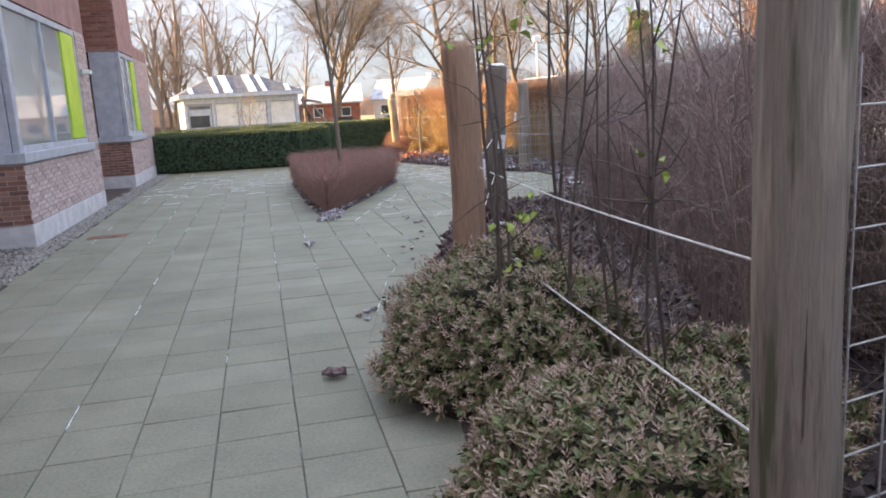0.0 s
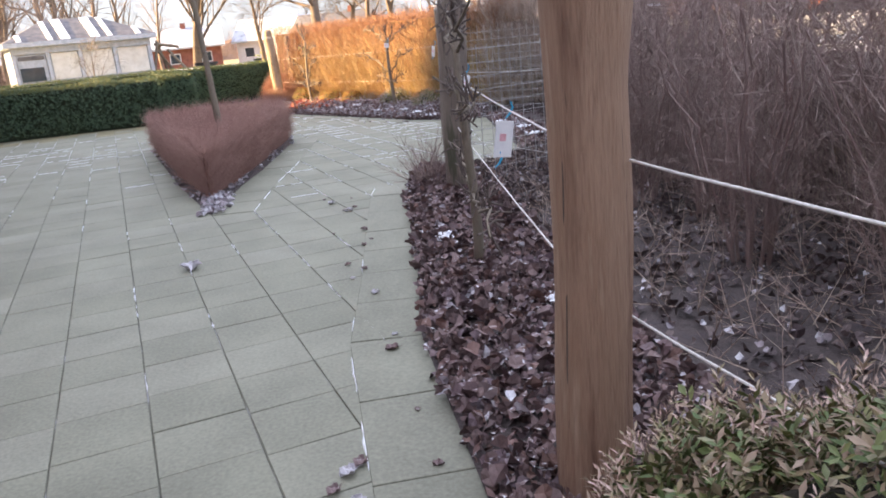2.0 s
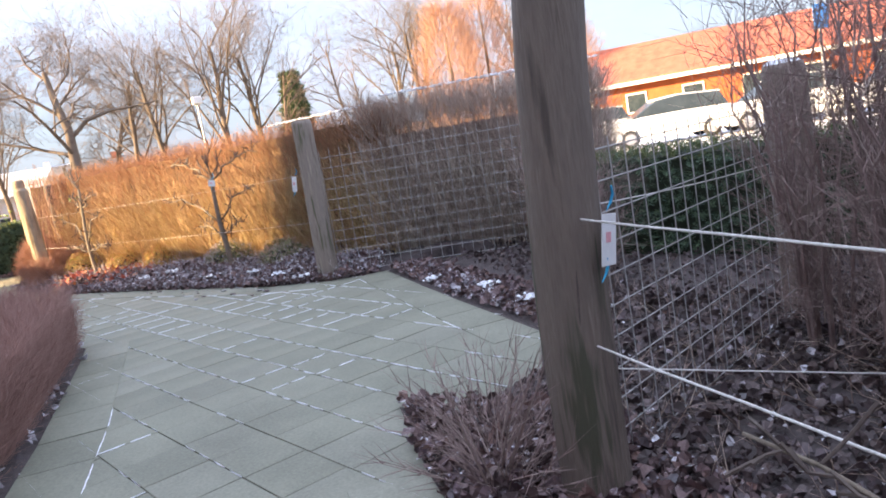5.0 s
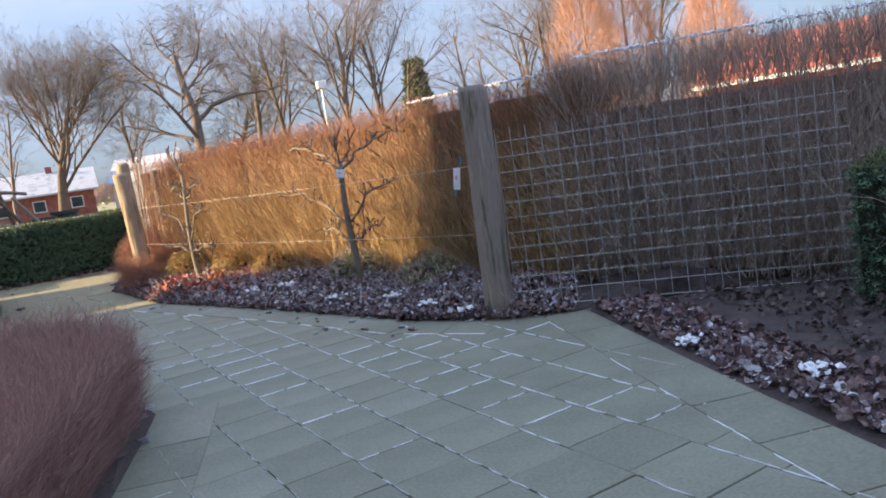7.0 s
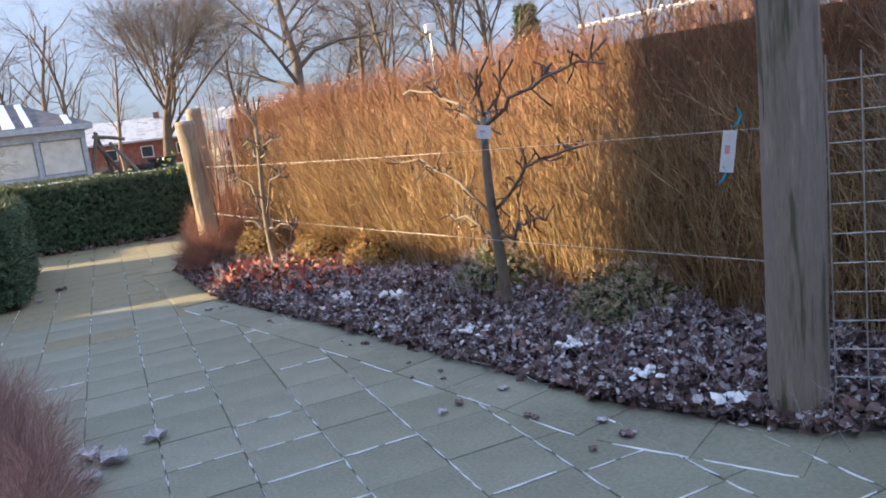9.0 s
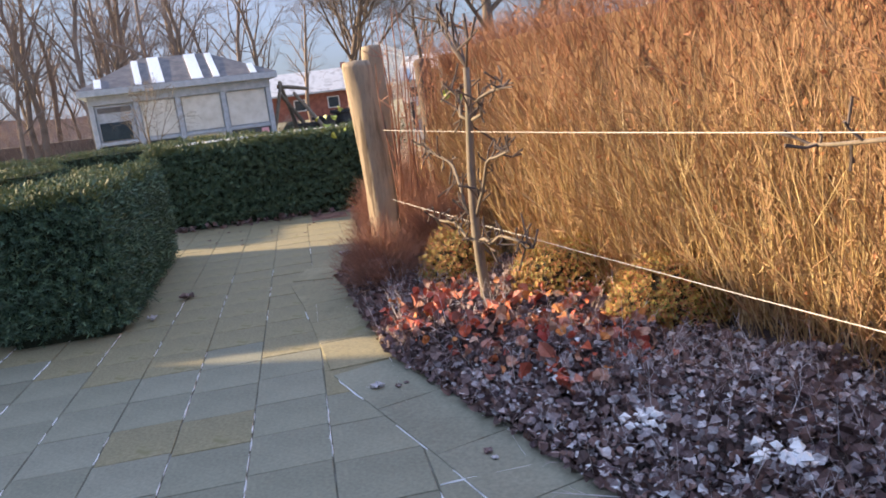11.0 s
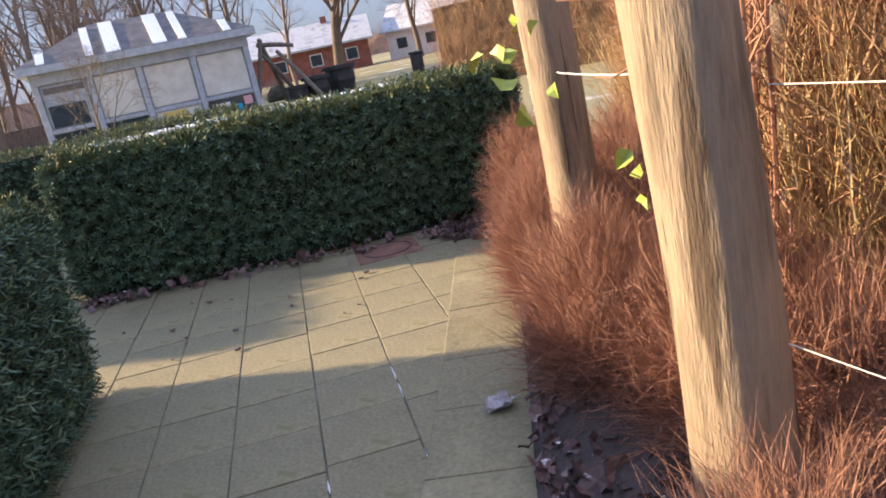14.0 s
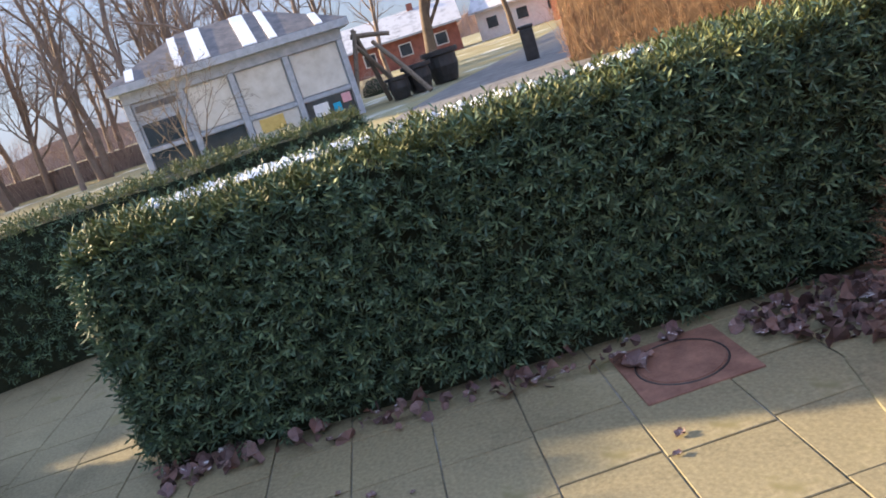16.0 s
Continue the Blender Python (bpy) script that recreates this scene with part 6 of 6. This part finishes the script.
def house(x, y, yaw, w, d, eave, ridge, wall, roofm, label, wins=4, gable=False):
    """A low house with pitched roof, windows, door and chimney."""
    ob = thing("house", label, "house", "far houses", (x, y, 0))
    m = Matrix.Translation((x, y, 0)) @ pose(0, 0, 0, 0, 0, yaw)
    g = Geo()
    box(g, 0, 0, -0.1, w, d, eave, m)
    part("wall", g, M[wall], ob)
    g = Geo()
    o = 0.5
    v = [(-o, -o, eave - 0.1), (w + o, -o, eave - 0.1), (w + o, d + o, eave - 0.1), (-o, d + o, eave - 0.1), (-o, d / 2, ridge), (w + o, d / 2, ridge)]
    v += [(a, b, c + 0.18) for a, b, c in v]
    g.add([tuple(m @ Vector(p)) for p in v], [(6, 7, 11, 10), (8, 9, 10, 11), (0, 1, 7, 6), (2, 3, 9, 8), (1, 5, 11, 7), (5, 2, 8, 11), (0, 6, 10, 4), (3, 4, 10, 9), (0, 4, 5, 1), (2, 5, 4, 3)])
    rf = part("roof", g, M[roofm], ob)
    g = Geo()
    for xx in (0.0, w):
        g.add([tuple(m @ Vector(p)) for p in ((xx, 0, eave), (xx, d, eave), (xx, d / 2, ridge))], [(0, 1, 2)])
    part("gable", g, M[wall], ob)
    g = Geo()
    box(g, w * 0.7, d / 2 - 0.3, ridge - 0.4, w * 0.7 + 0.6, d / 2 + 0.3, ridge + 0.7, m)
    part("chimney", g, M[wall], rf)
    for i in range(wins):
        a = w * (i + 0.5) / wins
        g = Geo()
        box(g, a - 0.62, -0.06, 0.85, a + 0.62, -0.01, 2.05, m, 0.02)
        f = part("window", g, M["white"], ob)
        g = Geo()
        box(g, a - 0.52, -0.075, 0.95, a + 0.52, -0.062, 1.95, m)
        part("pane", g, M["car_glass"], f)
    return ob


house(-25, 96, 8, 14, 8, 2.6, 4.8, "wall_red", "roof_snowy", "red brick house with a snow-covered roof")
house(-9.5, 100, -12, 9, 8, 2.7, 5.2, "white", "roof_snowy", "white gabled house with a snowy roof", 3)
house(-2.5, 92, -20, 8, 7, 2.6, 4.8, "wall_red", "roof", "red house with a grey roof", 3)
house(-60, 70, 40, 12, 8, 2.6, 5.0, "wall_red", "roof", "brown house beyond the wood", 3)
hall = house(27.0, 47.5, -50, 26, 9, 2.75, 5.0, "wall_orange", "roof_red", "long orange brick building with a red roof", 8)
g = Geo()
hm = Matrix.Translation((27.0, 47.5, 0)) @ pose(0, 0, 0, 0, 0, -50)
box(g, -0.55, -0.72, 2.5, 26.5, -0.52, 2.72, hm, 0.02)
part("gutter", g, M["white"], hall)


def car(x, y, yaw, label, paint="car"):
    """A parked estate car."""
    ob = thing("parked_car", label, "car", "parked cars", (x, y, 0))
    m = Matrix.Translation((x, y, 0)) @ pose(0, 0, 0, 0, 0, yaw)

    def loft(sections, mat_name, name, parent, lab=""):
        bm = bmesh.new()
        rings = []
        for px, zs, wd in sections:
            rings.append([bm.verts.new(m @ Vector((px, sy * wd, z))) for sy, z in ((-1, zs[0]), (-1, zs[1]), (1, zs[1]), (1, zs[0]))])
        for a, b in zip(rings, rings[1:]):
            for i in range(4):
                bm.faces.new((a[i], a[(i + 1) % 4], b[(i + 1) % 4], b[i]))
        bm.faces.new(rings[0][::-1])
        bm.faces.new(rings[-1])
        bmesh.ops.bevel(bm, geom=bm.edges[:], offset=0.05, segments=2, profile=0.6, affect='EDGES')
        bmesh.ops.recalc_face_normals(bm, faces=bm.faces[:])
        return part(name, bm, M[mat_name], parent, lab)
    body = loft([(-2.2, (0.35, 0.85), 0.78), (-2.05, (0.25, 0.98), 0.86), (-0.5, (0.22, 1.0), 0.88), (0.9, (0.22, 0.98), 0.88), (1.9, (0.25, 0.85), 0.84), (2.2, (0.32, 0.68), 0.74)], "car", "body", ob)
    loft([(-2.0, (0.95, 1.0), 0.7), (-1.75, (0.95, 1.44), 0.68), (-0.4, (0.95, 1.52), 0.7), (0.35, (0.95, 1.45), 0.68), (1.15, (0.95, 0.99), 0.7)], "car_glass", "glazing", ob, "tinted car windows")
    loft([(-1.8, (1.43, 1.48), 0.64), (-0.4, (1.5, 1.56), 0.66), (0.4, (1.43, 1.49), 0.63)], "car", "roof", ob)
    for a in (-1.35, 1.35):
        for s in (-1, 1):
            g = Geo()
            c = [m @ Vector((a, s * 0.7, 0.31)), m @ Vector((a, s * 0.9, 0.31))]
            tube(g, c, [0.31, 0.3], 20)
            wheel = part("wheel", g, M["rubber"], ob)
            g = Geo()
            c = [m @ Vector((a, s * 0.89, 0.31)), m @ Vector((a, s * 0.915, 0.31))]
            tube(g, c, [0.2, 0.18], 16)
            part("rim", g, M["alloy"], wheel)
    for s in (-1, 1):
        g = Geo()
        box(g, -2.24, s * 0.62 - 0.12, 0.7, -2.12, s * 0.62 + 0.12, 0.92, m, 0.02)
        part("tail_lamp", g, M["red_lamp"], ob)
        g = Geo()
        box(g, 2.02, s * 0.58 - 0.14, 0.6, 2.18, s * 0.58 + 0.14, 0.72, m, 0.02)
        part("headlight", g, M["alloy"], ob)
    return ob


car(17.6, 28.2, 150, "white estate car parked on snow")
car(20.2, 25.6, 150, "white estate car parked beside another")
car(22.4, 22.6, 150, "white car with red tail lamps parked on snow")
car(17.0, 32.4, 150, "white car parked at the end of the row")


def post_sign(x, y, h, name, label):
    ob = thing(name, label, "sign", "", (x, y, 0))
    g = Geo()
    tube(g, [(x, y, -0.1), (x, y, h)], [0.035, 0.035], 10)
    part("pole", g, M["alloy"], ob)
    g = Geo()
    box(g, x - 0.3, y - 0.06, h - 0.7, x + 0.3, y - 0.04, h - 0.05, None, 0.01)
    part("plate", g, M["sign"], ob)


post_sign(17.6, 22.0, 3.3, "road_sign", "blue parking sign on a grey pole")


def street_lamp(x, y, h):
    ob = thing("street_lamp", "grey street lamp with a square white head", "lamp post", "street lamps", (x, y, 0))
    g = Geo()
    tube(g, [(x, y, -0.1), (x, y, h * 0.5), (x, y, h)], [0.08, 0.06, 0.05], 10)
    part("pole", g, M["alloy"], ob)
    g = Geo()
    box(g, x - 0.22, y - 0.22, h, x + 0.22, y + 0.22, h + 0.35, None, 0.04)
    part("head", g, M["white"], ob)


street_lamp(5.6, 47, 5.0)

swing = thing("swing_frame", "wooden swing frame of crossed poles on the lawn", "swing", "", (-9.6, 50.6, 0))
for a, b in (((-10.0, 50.2, 0), (-9.5, 51.2, 2.6)), ((-9.2, 52.1, 0), (-9.55, 51.15, 2.65)), ((-7.4, 50.4, 0), (-9.0, 51.2, 2.1)), ((-8.6, 52.3, 0), (-9.6, 51.0, 2.2)), ((-9.7, 51.2, 2.45), (-8.4, 51.5, 2.2))):
    g = Geo()
    tube(g, [a, tuple((np.array(a) + np.array(b)) / 2 + 0.02), b], [0.09, 0.085, 0.075], 8)
    part("pole", g, M["bark"], swing)


def tub(x, y, r, h, label):
    ob = thing("planting_tub", label, "tub", "black tubs", (x, y, 0))
    g = Geo()
    n = 20
    prof = [(r * 0.72, 0), (r * 0.95, h * 0.5), (r * 0.9, h * 0.85), (r * 1.12, h * 0.87), (r * 1.12, h), (r * 0.95, h), (r * 0.9, h * 0.8), (0.01, h * 0.78)]
    v = [(x + q * math.cos(k * 6.2832 / n), y + q * math.sin(k * 6.2832 / n), z) for q, z in prof for k in range(n)]
    f = [(i * n + k, i * n + (k + 1) % n, (i + 1) * n + (k + 1) % n, (i + 1) * n + k) for i in range(len(prof) - 1) for k in range(n)]
    g.add(v, f)
    part("pot", g, M["black"], ob)
    g = Geo()
    tube(g, [(x, y, h * 0.76), (x, y, h * 0.8)], [r * 0.88, r * 0.86], 20)
    part("soil", g, M["soil"], ob)


tub(-7.9, 51.6, 0.5, 0.95, "black plastic planting tub on the lawn")
tub(-7.15, 52.8, 0.62, 1.15, "large black planting tub on the lawn")
tub(-8.5, 50.9, 0.4, 0.75, "black plastic planting tub on the lawn")
binn = thing("litter_bin", "dark upright litter bin by the path", "bin", "", (-3.9, 50.5, 0))
g = Geo()
box(g, -4.12, 50.3, -0.02, -3.68, 50.7, 1.0, None, 0.04)
part("body", g, M["black"], binn)
g = Geo()
box(g, -4.15, 50.27, 1.004, -3.65, 50.73, 1.1, None, 0.03)
part("lid", g, M["black"], binn)
for x, y, r in ((-11.5, 60, 0.8), (-13.2, 58, 0.7), (-9, 63, 0.9)):
    twig_mound((x, y, 0), r, r, r * 1.1, 500, 0.5, "brown_twig", "yew_core", int(90 + x), "small round shrub on the far lawn", "garden_shrub")

# ---- paving slabs ----
JOINTS = [-0.35 - 0.4 * k for k in range(8, 0, -1)] + [-0.35, 0.05, 0.455, 0.85, 1.245, 1.645, 2.03, 2.4, 2.765, 3.145, 3.525, 3.925, 4.32, 4.735, 5.14] + [5.54 + 0.4 * k for k in range(5)]
ROW0, ROWS_ALONG = 0.1, range(-14, 78)
rest, sun_tinted = Geo(), Geo()
laid = 0
R = np.random.default_rng(3)
cover = BED_ONE, BED_TWO, PLANTER
shared = {}


def shared_slab(w, kind):
    """One mesh for each width of slab and kind of surface."""
    if (w, kind) not in shared:
        shared[w, kind] = slab_geo(-w / 2 + 0.003, -SLAB / 2 + 0.003, w / 2 - 0.003, SLAB / 2 - 0.003).mesh("slab", M[kind])
    return shared[w, kind]


def slip(i):
    """Each column of slabs has crept a little along its neighbours."""
    return 0.03 * math.sin(i * 2.3) + 0.02 * math.sin(i * 5.1)


for i, (n0, n1) in enumerate(zip(JOINTS, JOINTS[1:])):
    w = round(n1 - n0, 3)
    for j in ROWS_ALONG:
        n_, s_ = (n0 + n1) / 2, ROW0 + slip(i) + (j + 0.5) * SLAB
        x, y = grid(n_, s_)
        if not inside(PAVED, [x, x - 0.22, x + 0.22, x - 0.22, x + 0.22], [y, y - 0.22, y - 0.22, y + 0.22, y + 0.22]).any():
            continue
        tilt = R.normal(0, 0.0025, 2)
        dz = R.normal(0, 0.001)
        m = Matrix.Translation((x, y, dz)) @ FRAME.to_3x3().to_4x4() @ Euler((tilt[0], tilt[1], R.normal(0, 0.004))).to_matrix().to_4x4()
        hidden = all(any(inside(c, [x + a], [y + b])[0] for c in cover) for a in (-0.2, 0.2) for b in (-0.2, 0.2))
        if hidden:
            continue
        # from about here on the slabs take the sun-warmed colour
        sun_tint = y > 21.0 + R.uniform(0, 1.6)
        if 1.3 < n_ < 4.6 and 13.6 < s_ < 27.6 and laid < 298:
            ob = new("slab", shared_slab(w, "slab_sun_tint" if sun_tint else "slab"))
            ob.parent = pave
            ob.matrix_basis = m
            laid += 1
        else:
            g = slab_geo(-w / 2 + 0.003, -SLAB / 2 + 0.003, w / 2 - 0.003, SLAB / 2 - 0.003)
            (sun_tinted if sun_tint else rest).add([tuple(m @ Vector(p)) for p in g.v[0]], g.f)

frost = Geo()
FR = np.random.default_rng(17)


def frost_run(p, q):
    """A low, uneven ridge of frost crystals between two points on the paving."""
    p, q = np.array(p), np.array(q)
    d = q - p
    ln = float(np.hypot(*d))
    across = np.array([-d[1], d[0]]) / (ln + 1e-9)
    k = max(2, int(ln / 0.05))
    v, f = [], []
    for c in range(k + 1):
        w = FR.uniform(0.002, 0.006) * (0.25 if c in (0, k) else 1.0)
        o = p + d * c / k + across * FR.normal(0, 0.0015)
        for e, z in ((-1, 0.0005), (0, 0.0065), (1, 0.0005)):
            v.append((*(o + across * w * e), z))
        if c:
            b = 3 * c
            f += [(b - 3, b - 2, b + 1, b), (b - 2, b - 1, b + 2, b + 1)]
    frost.add(v, f)


def border(line, width, step, rimed=0.0):
    """A course of cut slabs along a bed's edge, to the left of the line."""
    for (x0, y0), (x1, y1) in zip(line, line[1:]):
        L = math.hypot(x1 - x0, y1 - y0)
        k = max(1, round(L / step))
        a = math.atan2(y1 - y0, x1 - x0)
        m0 = Matrix.Translation((x0, y0, 0)) @ Matrix.Rotation(a, 4, 'Z')
        for i in range(k):
            m = Matrix.Translation((0, 0, 0.006 + R.normal(0, 0.001))) @ m0
            g = slab_geo(L * i / k + 0.004, 0.0, L * (i + 1) / k - 0.004, width)
            (sun_tinted if y0 > 21.5 else rest).add([tuple(m @ Vector(p)) for p in g.v[0]], g.f)
            if FR.random() < rimed:
                u0 = FR.uniform(0, 0.3)
                c0, c1 = (m0 @ Vector((L * (i + t) / k, width + 0.004, 0)) for t in (u0, FR.uniform(0.6, 1.0)))
                frost_run((c0.x, c0.y), (c1.x, c1.y))


border([(-0.25, 5), (-0.27, 7), (-0.13, 8.2), (-0.03, 9.35), (0.12, 10.8), (0.22, 11.3)], 0.38, 0.6, 0.5)
border([(1.65, 17.0), (1.05, 17.65), (0.1, 19.45), (-0.75, 20.9), (-1.42, 21.98)], 0.38, 0.55, 0.7)
border([(-1.4, 22.0), (-1.92, 23.5), (-2.2, 24.2), (-2.13, 25.7), (-2.07, 27.7)], 0.4, 0.6, 0.2)
border([(1.85, 12.75), (2.0, 14.4), (2.28, 16.75)], 0.38, 0.6, 0.5)
border([(-1.15, 16.6), (-1.22, 15.9), (-1.5, 13.6), (-1.68, 12.5), (-1.85, 10.9)], 0.42, 0.6, 0.35)
tagged(part("slab_rest", rest, M["slab_far"], pave), kind="stuff")
tagged(part("slab_rest", sun_tinted, M["slab_sun_tint"], pave, "olive slabs with warm sunlight in their colour"), kind="stuff")

# ---- hoar frost along the joints, in broken runs ----


def fall(y, mid, wide):
    return math.exp(-((y - mid) / wide) ** 2)


for i, n_ in enumerate(JOINTS[:-1]):
    for j in ROWS_ALONG:
        s_ = ROW0 + slip(i) + j * SLAB
        for along in (True, False):
            a = (n_, s_, n_, s_ + SLAB) if along else (n_ + 0.004, s_, JOINTS[i + 1] - 0.004, s_)
            x, y = grid((a[0] + a[2]) / 2, (a[1] + a[3]) / 2)
            if not inside(PAVED, [x], [y])[0] or any(inside(c, [x], [y])[0] for c in cover):
                continue
            if along:
                share = 0.2 * fall(y, 8.5, 3.5) + 1.0 * fall(y, 16.5, 4.8) + 0.35 * fall(y, 24.0, 1.6)
            else:
                share = 0.5 * fall(y, 17.0, 2.6)
            if x < -2.3 and y < 17:
                share *= 0.4
            if FR.random() > share:
                continue
            for piece in range(2):
                u0 = FR.uniform(0, 0.15) + piece * 0.48
                u1 = min(1.0, u0 + FR.uniform(0.25, 0.52))
                frost_run(grid(a[0] + (a[2] - a[0]) * u0, a[1] + (a[3] - a[1]) * u0), grid(a[0] + (a[2] - a[0]) * u1, a[1] + (a[3] - a[1]) * u1))
tagged(part("joint_frost", frost, M["snow"]), "broken white frost in the slab joints", "frost", kind="stuff")
